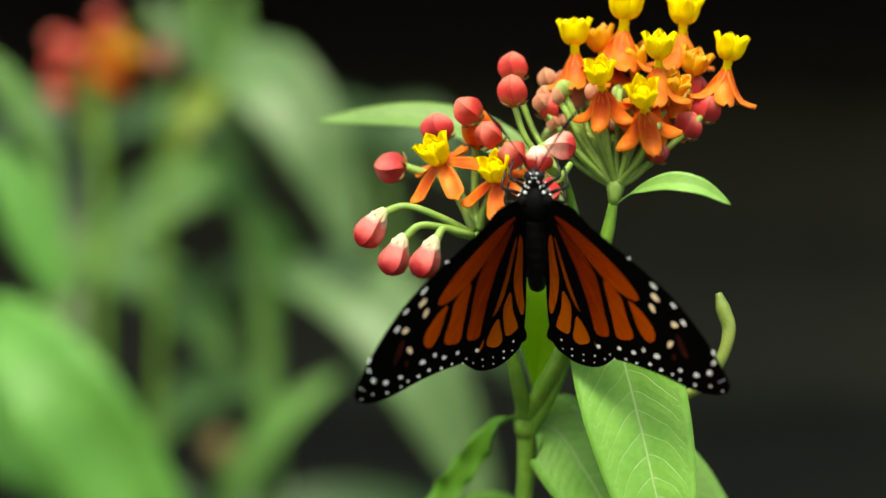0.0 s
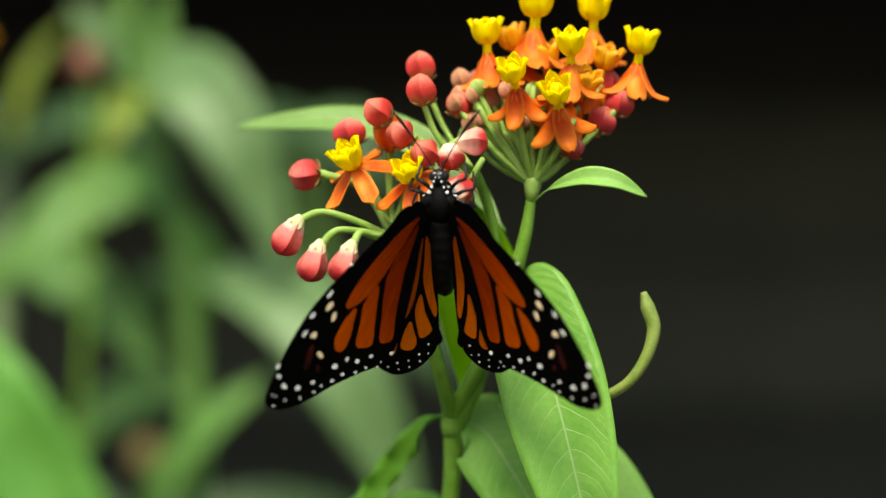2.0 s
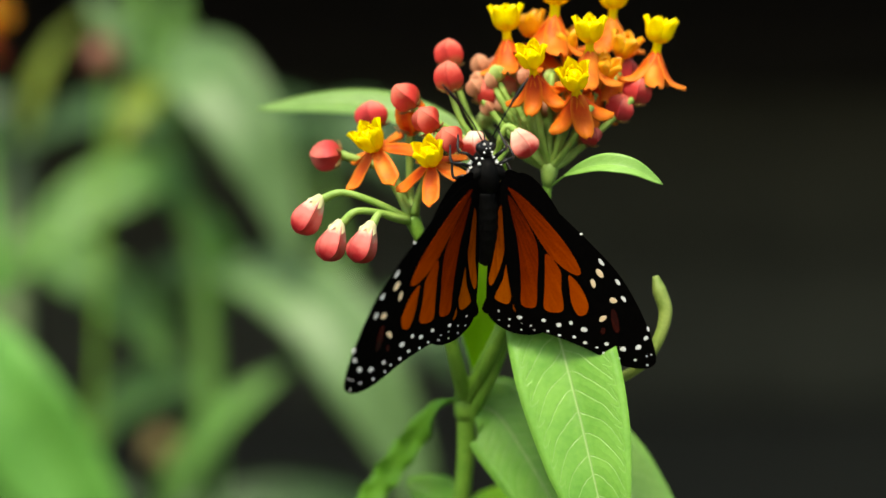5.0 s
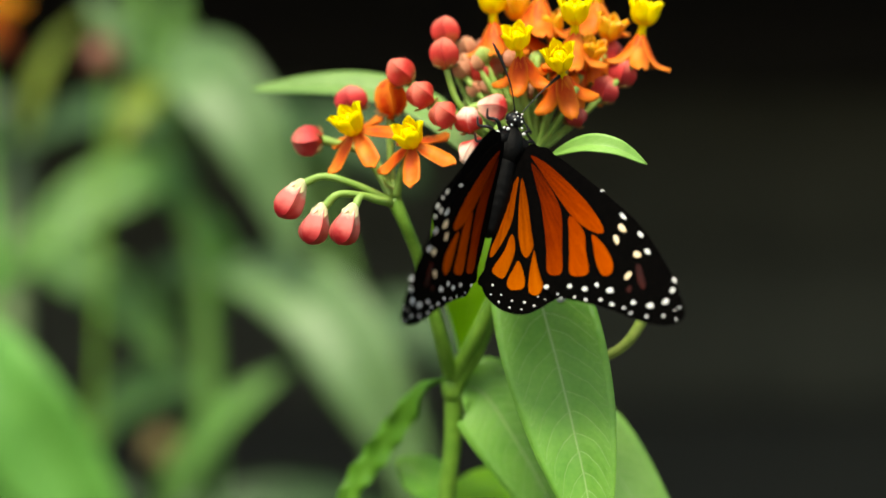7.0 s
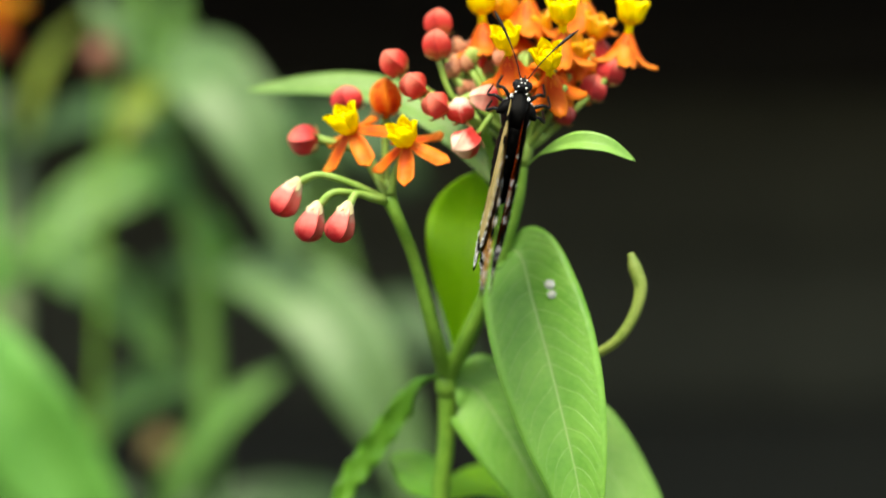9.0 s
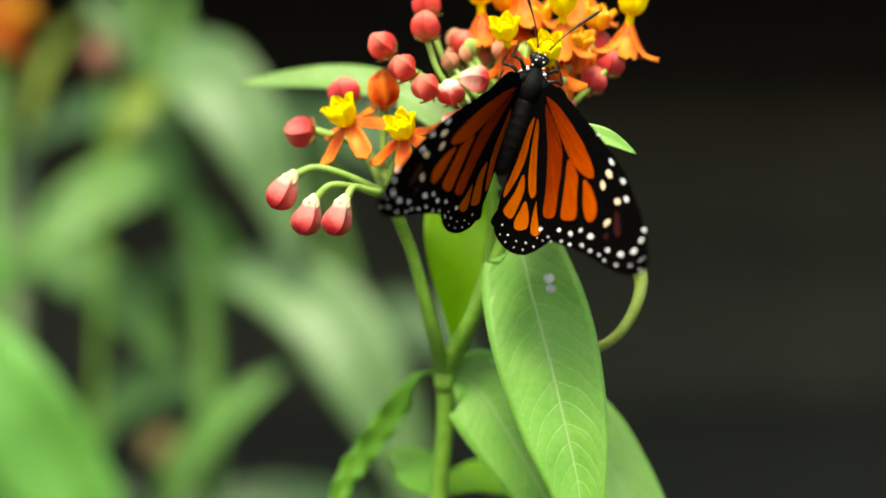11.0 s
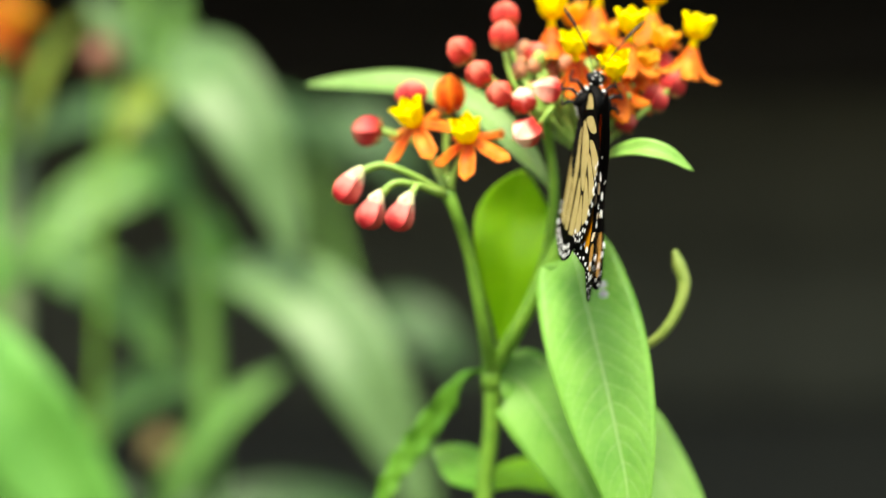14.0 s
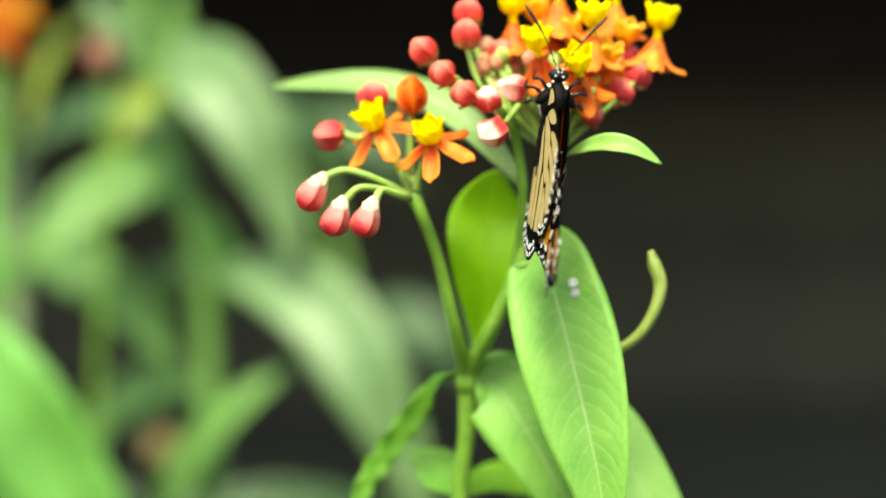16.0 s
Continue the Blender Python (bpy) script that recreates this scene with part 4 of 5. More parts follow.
def swaying_flower():
    """Orange flower head on its own stalk, blurred, that swings in from the side."""
    foot = Vector((-0.175, 0.74, -0.012))
    ob = tagged(empty("milkweed_plant", foot), "blurred milkweed stalk with an orange flower head", "plant", "milkweeds in the bed")
    top = Vector((-0.1543, 0.7400, 1.0714)) - foot
    stalk = part("stem", tube(bmesh.new(), [(0, 0, -0.02), (0.003, 0, 0.5), top * 0.85 + Vector((0.004, 0, 0)), top], [0.003, 0.0025, 0.002, 0.002], 30, 8), STEM, ob)
    rnd = random.Random(3)
    for k in range(9):
        a = 2 * math.pi * k / 9
        d = Vector((math.cos(a), math.sin(a) * 0.8, rnd.uniform(0.5, 1.2))).normalized()
        at = top + d * rnd.uniform(0.009, 0.013)
        part("pedicel", tube(bmesh.new(), [top, top + d * 0.006, at], [0.0007, 0.0006, 0.0007], 6, 6), PEDICEL, ob)
        if d.x > -0.25:
            flower(ob, at, d + Vector((0, -0.2, 0.4)), "skirt", PETAL_RED, CORONA_OLD, 1.0, rnd.uniform(0, 1))
        else:
            bm = bmesh.new()
            bud_mesh(bm, at, d, 0.0042, 0.0085)
            part("bud", bm, BUD_RED, ob)
    for k in range(7):
        d = Vector((rnd.uniform(-1, 0.2), rnd.uniform(-1, 1), rnd.uniform(-0.2, 0.8))).normalized()
        bm = bmesh.new()
        bud_mesh(bm, top + d * 0.017, d, 0.0038, 0.008)
        part("bud", bm, BUD_RED, ob)
        part("pedicel", tube(bmesh.new(), [top, top + d * 0.006, top + d * 0.0175], [0.0007, 0.0006, 0.0007], 6, 6), PEDICEL, ob)
    return ob


def bud_stalks():
    """A pink bud and a brownish seed head on thin stalks, far out of focus."""
    for at, foot, r, mat, label in (((-0.1188, 0.7350, 1.0622), (-0.15, 0.78, -0.012), 0.0060, BUD_RUSSET, "blurred dusty-pink bud on a thin stalk"), ((-0.1161, 0.8700, 0.9106), (-0.125, 0.88, -0.012), 0.0065, BUD_BROWN, "blurred brownish withered flower head on a stalk")):
        f = Vector(foot)
        ob = tagged(empty("milkweed_stalk", f), label, "plant", "milkweeds in the bed")
        p = Vector(at) - f
        part("stem", tube(bmesh.new(), [(0, 0, -0.02), (p.x * 0.3, p.y * 0.3, p.z * 0.5), p * 0.97, p], [0.002, 0.0016, 0.0012, 0.0012], 24, 7), STEM, ob)
        bm = bmesh.new()
        bud_mesh(bm, p, (-0.2, 0, 1), r, r * 2.1)
        part("bud", bm, mat, ob)


background_plants()
SWAY = swaying_flower()
bud_stalks()


# ---- the butterfly ----
def closed_curve(pts, n=4):
    p = [Vector((x, y, 0)) for x, y in pts]
    out = []
    for i in range(len(p)):
        a, b, c, d = p[i - 1], p[i], p[(i + 1) % len(p)], p[(i + 2) % len(p)]
        for k in range(n):
            t = k / n
            out.append(0.5 * ((2 * b) + (c - a) * t + (2 * a - 5 * b + 4 * c - d) * t * t + (3 * b - a - 3 * c + d) * t ** 3))
    return out


def plate(bm, pts, z0, z1, side, mat=0, n=4):
    """Thin solid plate with a smooth outline in millimetres; side -1 mirrors it."""
    loop = closed_curve(pts, n)
    lo = [bm.verts.new((side * v.x / 1000, v.y / 1000, z0 / 1000)) for v in loop]
    hi = [bm.verts.new((side * v.x / 1000, v.y / 1000, z1 / 1000)) for v in loop]
    for i in range(len(loop)):
        j = (i + 1) % len(loop)
        bm.faces.new((lo[i], lo[j], hi[j], hi[i])).material_index = mat
    fs = [bm.faces.new(lo[::-1]), bm.faces.new(hi)]
    for f in fs:
        f.material_index = mat
    bmesh.ops.triangulate(bm, faces=fs)


def disc(bm, x, y, r, z0, z1, side, stretch=1.0, turn=0.0, mat=0):
    pts = []
    for k in range(8):
        a = 2 * math.pi * k / 8
        u, v = r * stretch * math.cos(a), r * math.sin(a) * (1 + 0.12 * math.sin(3 * a + x))
        pts.append((x + u * math.cos(turn) - v * math.sin(turn), y + u * math.sin(turn) + v * math.cos(turn)))
    plate(bm, pts, z0, z1, side, mat, 2)


FORE = [(0.9, 1.2), (4.0, 3.1), (7.9, 4.3), (13.1, 5.0), (20.8, 5.9), (28.8, 6.3), (36.5, 5.2), (42.7, 3.4), (46.6, 1.6), (47.5, 0.1), (46.7, -2.0), (44.2, -4.3), (40.4, -6.3), (36.4, -8.1), (31.6, -10.8), (28.2, -13.1), (26.2, -14.2), (21.6, -13.2), (13.6, -8.7), (6.3, -3.6), (2.1, -0.8)]
HIND = [(0.0, 0.0), (4.4, 2.8), (8.5, 0.2), (12.8, -5.8), (16.6, -11.8), (17.8, -17.4), (16.8, -22.6), (13.9, -26.0), (10.0, -28.9), (5.8, -29.2), (2.4, -27.9), (0.2, -25.9), (-0.5, -22.5), (-0.7, -17.1), (-0.6, -7.6)]
FOLD = [(0.0, 0.0), (0.2, -7.6), (0.3, -17.1), (1.8, -24.5), (2.6, -27.9), (0.2, -29.0), (-3.2, -29.4), (-8.8, -28.0), (-14.0, -23.2), (-15.8, -18.4), (-10.8, -10.8), (-5.8, -3.2)]
FORE_CELLS = [
    [(2.7, 0.6), (7.2, 1.8), (13.9, 2.2), (19.7, 2.0), (24.3, 0.9), (23.3, -0.6), (18.5, -1.6), (12.3, -1.0), (6.5, -0.1)],
    [(4.0, -0.3), (9.2, -0.7), (14.5, -2.0), (17.8, -4.2), (21.0, -7.0), (23.9, -9.4), (24.3, -10.7), (22.4, -11.9), (19.4, -9.6), (15.8, -7.0), (11.5, -4.3), (7.3, -2.2)],
    [(17.3, -1.9), (21.5, -1.9), (24.7, -4.1), (28.0, -6.2), (27.6, -7.9), (25.7, -9.0), (23.0, -6.8), (20.1, -4.4)],
    [(23.3, -1.2), (26.3, -0.9), (30.1, -1.9), (31.4, -3.5), (30.6, -4.8), (27.9, -4.2), (25.1, -2.5)],
    [(33.7, 0.9), (34.8, 1.2), (37.8, -0.4), (37.7, -1.3), (35.8, -0.7)],
    [(35.6, -2.7), (36.2, -2.5), (36.7, -3.4), (35.9, -3.5)],
]
FORE_SPOTS = [
    (33.7, -5.7, 0.55, 1.1, 0.67, 0),
    (30.0, -8.9, 0.47, 1.0, 0.67, 0),
    (31.1, -6.8, 0.40, 1.0, -0.35, 0),
    (27.5, -10.6, 0.40, 1.0, 0.67, 0),
    (24.3, -13.8, 0.40, 1.0, 0.67, 0),
    (38.6, -4.1, 0.40, 1.0, 0.67, 0),
    (41.3, -2.3, 0.55, 1.0, 0.67, 0),
    (42.8, 0.2, 0.51, 1.1, 1.54, 0),
    (42.2, 2.5, 0.43, 1.1, 1.72, 0),
    (41.0, 3.9, 0.24, 1.8, -0.36, 0),
    (29.7, -11.3, 0.24, 1.0, 0.67, 0),
    (31.7, -10.1, 0.28, 1.0, 0.67, 0),
    (33.7, -8.1, 0.32, 1.0, 0.67, 0),
    (35.9, -7.2, 0.32, 1.2, 0.67, 0),
    (38.0, -6.0, 0.24, 1.0, 0.67, 0),
    (39.7, -5.7, 0.24, 1.0, 0.67, 0),
    (42.3, -4.1, 0.28, 1.0, 0.67, 0),
    (44.5, -1.8, 0.24, 1.0, 0.67, 0),
    (46.7, -0.6, 0.19, 1.0, 0.67, 0),
    (45.2, 0.4, 0.16, 1.0, 0.67, 0),
    (45.5, 1.3, 0.16, 1.0, 0.67, 0),
    (26.9, -13.2, 0.19, 1.0, 0.67, 0),
    (28.0, -13.2, 0.16, 1.0, 0.67, 0),
    (26.6, 3.6, 0.59, 1.6, -0.02, 1),
    (27.4, 1.4, 0.51, 1.7, -0.36, 1),
    (32.4, 2.3, 0.63, 1.1, 0.49, 1),
    (33.4, 4.0, 0.40, 1.6, -0.02, 0),
    (30.0, 5.2, 0.40, 1.6, -0.02, 0),
    (25.0, 5.2, 0.36, 2.2, -0.02, 0),
    (34.1, -1.5, 0.55, 1.4, 1.63, 1),
    (18.3, 5.6, 0.20, 1.2, 0.65, 0),
]
HIND_CELLS = [
    [(1.2, -3.9), (1.8, -8.2), (2.3, -12.4), (1.5, -16.9), (0.3, -19.8), (-0.3, -18.3), (0.3, -13.9), (0.4, -8.4), (0.5, -5.1)],
    [(1.9, -3.8), (5.2, -9.8), (7.7, -14.7), (7.6, -17.8), (6.6, -18.4), (4.6, -15.3), (2.8, -9.1)],
    [(3.0, -14.7), (4.5, -17.5), (4.3, -21.3), (3.6, -23.3), (1.3, -22.5), (1.3, -21.3), (2.4, -18.4)],
    [(5.8, -19.4), (7.6, -21.8), (8.2, -24.1), (6.0, -25.0), (4.7, -23.9), (5.2, -21.1)],
    [(8.4, -16.2), (9.8, -19.8), (11.8, -22.6), (11.3, -24.9), (9.4, -24.5), (8.4, -20.0)],
]
# cells of the hindwing's underside: those along the body, then those towards the leading edge
INNER_UNDER = [
    [(-2.1, -1.7), (-4.8, -3.9), (-7.8, -9.3), (-10.4, -15.2), (-11.5, -18.4), (-8.0, -13.2), (-5.2, -8.1), (-2.0, -3.4)],
    [(-1.5, -3.7), (-4.4, -7.5), (-8.1, -14.1), (-11.1, -18.4), (-9.7, -20.1), (-8.5, -20.6), (-5.3, -15.3), (-3.3, -10.0), (-2.1, -5.9)],
    [(0.6, -3.4), (-1.2, -5.6), (-2.4, -10.2), (-4.5, -15.8), (-7.5, -20.9), (-4.8, -22.8), (-2.1, -18.0), (0.7, -11.8), (0.4, -7.3)],
    [(2.0, -2.6), (1.8, -4.5), (2.3, -8.4), (3.0, -13.9), (5.2, -17.9), (6.8, -17.9), (7.5, -14.2), (8.1, -9.7), (4.2, -4.2)],
    [(2.1, -14.5), (-0.6, -18.9), (-3.3, -23.7), (-1.1, -25.1), (0.9, -25.2), (3.6, -19.4), (3.4, -16.4)],
]
OUTER_UNDER = [
    [(4.9, -19.1), (1.7, -25.1), (3.5, -26.1), (6.2, -26.1), (6.8, -23.8), (6.0, -20.2)],
    [(8.0, -16.0), (7.1, -19.9), (7.6, -25.1), (9.1, -25.8), (12.2, -24.8), (10.5, -20.2)],
    [(9.2, -11.9), (8.0, -12.9), (10.3, -17.5), (12.0, -22.7), (13.8, -22.7), (15.6, -21.2), (12.3, -15.8)],
    [(8.7, -9.0), (9.6, -11.0), (14.7, -18.1), (15.9, -18.2), (16.7, -16.1), (16.4, -14.9), (11.8, -10.4)],
    [(4.1, -2.9), (5.8, -5.1), (8.4, -7.1), (11.9, -8.7), (13.3, -8.4), (9.1, -4.3)],
    [(4.9, 1.9), (3.8, 0.3), (3.1, -0.7), (5.9, -1.6), (9.0, -2.6), (7.5, 0.3)],
]
FORE_UNDER = [
    [(4.8, 1.8), (7.9, 3.4), (16.0, 4.5), (22.5, 3.5), (25.6, 1.5), (26.1, 0.3), (17.7, -0.6), (9.3, 0.5)],
    [(7.4, 0.6), (13.8, -0.5), (16.7, -1.9), (22.6, -7.9), (25.7, -11.2), (24.5, -13.1), (18.9, -7.4), (12.0, -2.5)],
    [(17.0, -1.5), (22.9, -1.5), (25.7, -3.7), (29.8, -7.5), (28.9, -9.6), (26.8, -10.7), (21.0, -5.2)],
    [(23.8, -1.4), (27.8, 0.3), (31.3, -2.1), (34.2, -4.8), (33.1, -6.4), (30.1, -6.6)],
    [(35.4, -3.5), (35.7, -1.8), (37.6, -2.5), (40.0, -4.6), (38.6, -5.4)],
    [(35.4, 0.5), (36.0, 1.6), (38.3, 0.9), (42.6, -2.6), (41.8, -3.8), (38.6, -2.3)],
    [(37.3, 2.3), (37.3, 3.2), (41.2, 2.2), (44.7, -0.2), (43.9, -1.5), (40.8, 0.1)],
]


def beside(pts, sign):
    """The smoothed cell's share on one side of the crease (x = 0)."""
    loop, out = closed_curve(pts, 4), []
    for a, b in zip(loop, loop[1:] + loop[:1]):
        da, db = sign * a.x - 0.02, sign * b.x - 0.02
        if da > 0:
            out.append((a.x, a.y))
        if da * db < 0:
            q = a.lerp(b, da / (da - db))
            out.append((q.x, q.y))
    return out if len(out) > 3 else None


def rim_spots(bm, outline, inset, r, z0, z1, side, first, last, step, mat=0):
    """Rows of dots that follow the wing's outer margin."""
    loop = closed_curve(outline, 10)
    c = Vector((sum(v.x for v in loop), sum(v.y for v in loop), 0)) / len(loop)
    run, k = 0.0, 0
    for a, b in zip(loop[int(first * 10):int(last * 10)], loop[int(first * 10) + 1:]):
        run += (b - a).length
        if run > step:
            run = 0.0
            k += 1
            p = a + (c - a).normalized() * inset
            disc(bm, p.x, p.y, r * (1 + 0.25 * math.sin(k * 2.7)), z0, z1, side, 1.2, math.atan2(b.y - a.y, b.x - a.x), mat)


def grow(pts, k):
    cx, cy = sum(p[0] for p in pts) / len(pts), sum(p[1] for p in pts) / len(pts)
    return [(cx + (x - cx) * k, cy + (y - cy) * k) for x, y in pts]


def cells(parent, name, pieces, z0, z1, side, mats, label="", n=4):
    for k, c in enumerate(pieces):
        bm = bmesh.new()
        plate(bm, c, z0, z1, side, 0, n)
        part(name, bm, mats[min(k, len(mats) - 1)] if len(mats) > 1 else mats[0], parent, label, smooth=False)


def wing(parent, name, side, outline, hind):
    bm = bmesh.new()
    plate(bm, outline, -0.05, 0.05, side, 0, 5)
    ob = part(name, bm, WING_BLACK, parent, "black wing with orange cells and white-dotted margin", smooth=False)
    if hind:
        cells(ob, "orange_cell", HIND_CELLS, 0.03, 0.10, side, [WING_AMBER])
        cells(ob, "underside_cell", [p for p in (beside(c, 1) for c in INNER_UNDER + OUTER_UNDER) if p], -0.10, -0.03, side, [UNDER_CREAM], "pale cream-yellow cell of the underside", 1)
    else:
        cells(ob, "orange_cell", FORE_CELLS, 0.03, 0.10, side, [WING_ORANGE, WING_RUST, WING_ORANGE, WING_ORANGE, WING_MAROON])
        cells(ob, "underside_cell", [grow(c, 0.98) for c in FORE_UNDER], -0.10, -0.03, side, [UNDER_ORANGE] * 4 + [UNDER_TAN])
    bm = bmesh.new()
    if hind:
        rim_spots(bm, outline, 1.0, 0.15, 0.03, 0.11, side, 5, 11, 2.3)
        rim_spots(bm, outline, 2.3, 0.17, 0.03, 0.11, side, 5, 11, 2.9)
        rim_spots(bm, outline, 0.9, 0.34, -0.11, -0.03, side, 4.5, 11, 1.9)
        rim_spots(bm, outline, 2.2, 0.42, -0.11, -0.03, side, 4.5, 11, 2.4)
    else:
        for x, y, r, st, tr, m in FORE_SPOTS:
            for z0, z1, gr in ((0.03, 0.11, 0.92), (-0.11, -0.03, 1.25)):
                disc(bm, x, y, r * gr * 0.94, z0, z1, side, st * 1.25, tr, m)
    tagged(part("white_spotting", bm, [SPOT_WHITE, SPOT_CREAM], ob, "white and cream spots", smooth=False), kind="stuff")
    if not hind:
        return ob, None
    # inner flap of the hindwing, which folds along the body
    bm = bmesh.new()
    plate(bm, FOLD, -0.05, 0.05, side, 0, 5)
    for c in INNER_UNDER + OUTER_UNDER:
        p = beside(c, -1)
        if p:
            plate(bm, p, -0.10, -0.03, side, 1, 1)
    rim_spots(bm, FOLD, 1.0, 0.40, -0.11, -0.03, side, 5, 9.6, 1.9, 2)
    rim_spots(bm, FOLD, 2.6, 0.50, -0.11, -0.03, side, 5, 9.6, 2.4, 2)
    flap = part("wing_fold", bm, [WING_BLACK, UNDER_CREAM, SPOT_WHITE], ob, "pale inner flap of the hindwing", smooth=False)
    return ob, flap


def butterfly():
    bug = tagged(empty("monarch_butterfly", (0, 0, 0)), "orange and black butterfly clinging to the flower buds", "butterfly")
    mm = 0.001
    bm = bmesh.new()
    lathe(bm, [(-3.4 * mm, 1.0 * mm), (-2.2 * mm, 2.2 * mm), (0, 2.9 * mm), (2.2 * mm, 2.6 * mm), (4.0 * mm, 1.5 * mm), (4.6 * mm, 0.9 * mm)], (0, 1, 0), (0, -0.6 * mm, -0.3 * mm), 0.05, 3, 18)
    for sx in (-1, 1):
        lathe(bm, [(-2.2 * mm, 0.3 * mm), (-1.4 * mm, 1.1 * mm), (0, 1.5 * mm), (1.4 * mm, 1.0 * mm), (2.4 * mm, 0.2 * mm)], (sx * 0.75, -0.65, 0.1), (sx * 2.0 * mm, 0.9 * mm, 0.5 * mm), 0.0, 3, 12)
    lathe(bm, [(-3.6 * mm, 0.6 * mm), (-2.4 * mm, 2.2 * mm), (0, 2.8 * mm), (2.4 * mm, 2.3 * mm), (4.0 * mm, 0.9 * mm)], (0, 1, -0.15), (0, 0.3 * mm, -2.2 * mm), 0.0, 3, 16)
    thorax = part("thorax", bm, BODY_BLACK, bug, "black furry thorax with white dots")
    bm = bmesh.new()
    prof = []
    for k in range(22):
        u = k / 21
        prof.append(((-2.6 - 14.6 * u) * mm, (1.95 + 0.75 * math.sin(math.pi * min(1, u * 0.9 + 0.12)) - 0.5 * u ** 3 + 0.08 * (1 if k % 3 else -1)) * mm))
    prof.append((-17.9 * mm, 0.3 * mm))
    lathe(bm, [(-h, r) for h, r in prof], (0, -1, 0), (0, 0, -0.5 * mm), 0.0, 3, 16)
    part("abdomen", bm, BODY_BLACK, bug, "black ringed abdomen")
    bm = bmesh.new()
    lathe(bm, [(-1.6 * mm, 0.7 * mm), (-0.9 * mm, 1.5 * mm), (0, 1.75 * mm), (0.9 * mm, 1.35 * mm), (1.5 * mm, 0.5 * mm)], (0, 1, 0), (0, 5.4 * mm, -0.3 * mm), 0.0, 3, 16)
    for s in (-1, 1):
        lathe(bm, [(-0.5 * mm, 0.5 * mm), (0, 0.95 * mm), (0.5 * mm, 0.7 * mm), (0.75 * mm, 0.1 * mm)], (s, 0.2, 0.1), (s * 1.2 * mm, 5.6 * mm, -0.3 * mm), 0, 3, 12)
    head = part("head", bm, LEG_BLACK, bug, "black head with round eyes")
    bm = bmesh.new()
    for x, y, z, r in ((0.6, 6.5, 1.0, 0.22), (0.75, 5.0, 1.35, 0.22), (0.35, 5.8, 1.45, 0.16), (1.7, 2.9, 1.3, 0.36), (1.1, 3.9, 1.25, 0.22), (2.35, 2.0, 0.4, 0.3), (2.55, 1.4, -1.0, 0.4), (2.55, -0.4, -1.2, 0.42), (2.2, 0.4, -1.9, 0.4), (1.6, 3.4, -0.7, 0.3), (1.7, 2.2, -1.9, 0.36), (2.0, -1.6, -1.7, 0.36), (1.5, 5.0, -0.6, 0.24), (1.2, 3.0, -1.9, 0.3), (1.4, -0.4, -2.4, 0.38), (1.0, 1.4, -2.6, 0.36)):
        for sx in (-x, x):
            lathe(bm, [(-r * mm, 0.3 * r * mm), (-0.5 * r * mm, 0.85 * r * mm), (0, r * mm), (0.5 * r * mm, 0.85 * r * mm), (r * mm, 0.3 * r * mm)], (sx, 0, z), (sx * mm, y * mm, z * mm), 0, 3, 8)
    rnd = random.Random(5)
    for k in range(96):
        a, y = radians(rnd.uniform(178, 362)), -2.8 + 6.2 * (k + rnd.random()) / 96
        w = 2.75 - 0.10 * (y - 0.4) ** 2
        r = rnd.uniform(0.28, 0.46) * (1.0 if y < 2.6 else 0.6)
        lathe(bm, [(-r * mm, 0.3 * r * mm), (-0.5 * r * mm, 0.85 * r * mm), (0, r * mm), (0.5 * r * mm, 0.85 * r * mm), (r * mm, 0.3 * r * mm)], (math.cos(a), 0, math.sin(a)), (w * math.cos(a) * mm, y * mm, (w * math.sin(a) - (1.2 if k % 3 else 2.2)) * mm), 0, 3, 7)
    # flanks below the wing roots
    for k in range(14):
        y, z, r = -1.8 + 3.8 * (k + rnd.random()) / 14, rnd.uniform(-1.4, 0.4), rnd.uniform(0.24, 0.38)
        for s in (-1, 1):
            lathe(bm, [(-r * mm, 0.3 * r * mm), (-0.5 * r * mm, 0.85 * r * mm), (0, r * mm), (0.5 * r * mm, 0.85 * r * mm), (r * mm, 0.3 * r * mm)], (s, 0, 0), (s * (3.0 - 0.12 * (y - 0.8) ** 2) * mm, y * mm, z * mm), 0, 3, 7)
    part("white_dots", bm, SPOT_WHITE, bug, "white dots on head and thorax")
    for s in (-1, 1):
        bm = bmesh.new()
        tube(bm, [(s * 0.6 * mm, 6.6 * mm, 0.3 * mm), (s * 2.6 * mm, 10.5 * mm, 0.9 * mm), (s * 5.6 * mm, 15.0 * mm, 0.6 * mm), (s * 8.2 * mm, 18.2 * mm, 0.0)], [0.00015, 0.00012, 0.00012, 0.00015, 0.0003, 0.00036, 0.00012], 26, 7)
        part("antenna", bm, LEG_BLACK, bug, "thin black clubbed antenna")
        for y0, reach in ((2.6, (4.6, 4.6, -3.5)), (1.0, (6.0, 2.6, -4.0)), (-0.8, (5.6, -0.4, -4.5))):
            bm = bmesh.new()
            x, y, z = reach
            tube(bm, [(s * 1.6 * mm, y0 * mm, -1.6 * mm), (s * x * 0.75 * mm, (y0 + y) / 2 * mm + 0.8 * mm, -0.8 * mm), (s * x * mm, y * mm, -2.2 * mm), (s * (x - 0.6) * mm, (y + 2.4) * mm, z * mm - 1.5 * mm)], [0.00046, 0.00034, 0.00030, 0.00020], 16, 7)
            part("leg", bm, LEG_BLACK, bug)
    bm = bmesh.new()
    tube(bm, [(0, 6.6 * mm, -0.8 * mm), (0.3 * mm, 7.6 * mm, -2.4 * mm), (0.4 * mm, 7.4 * mm, -5.2 * mm)], [0.00016, 0.00013, 0.00011], 10, 6)
    part("proboscis", bm, LEG_BLACK, bug)
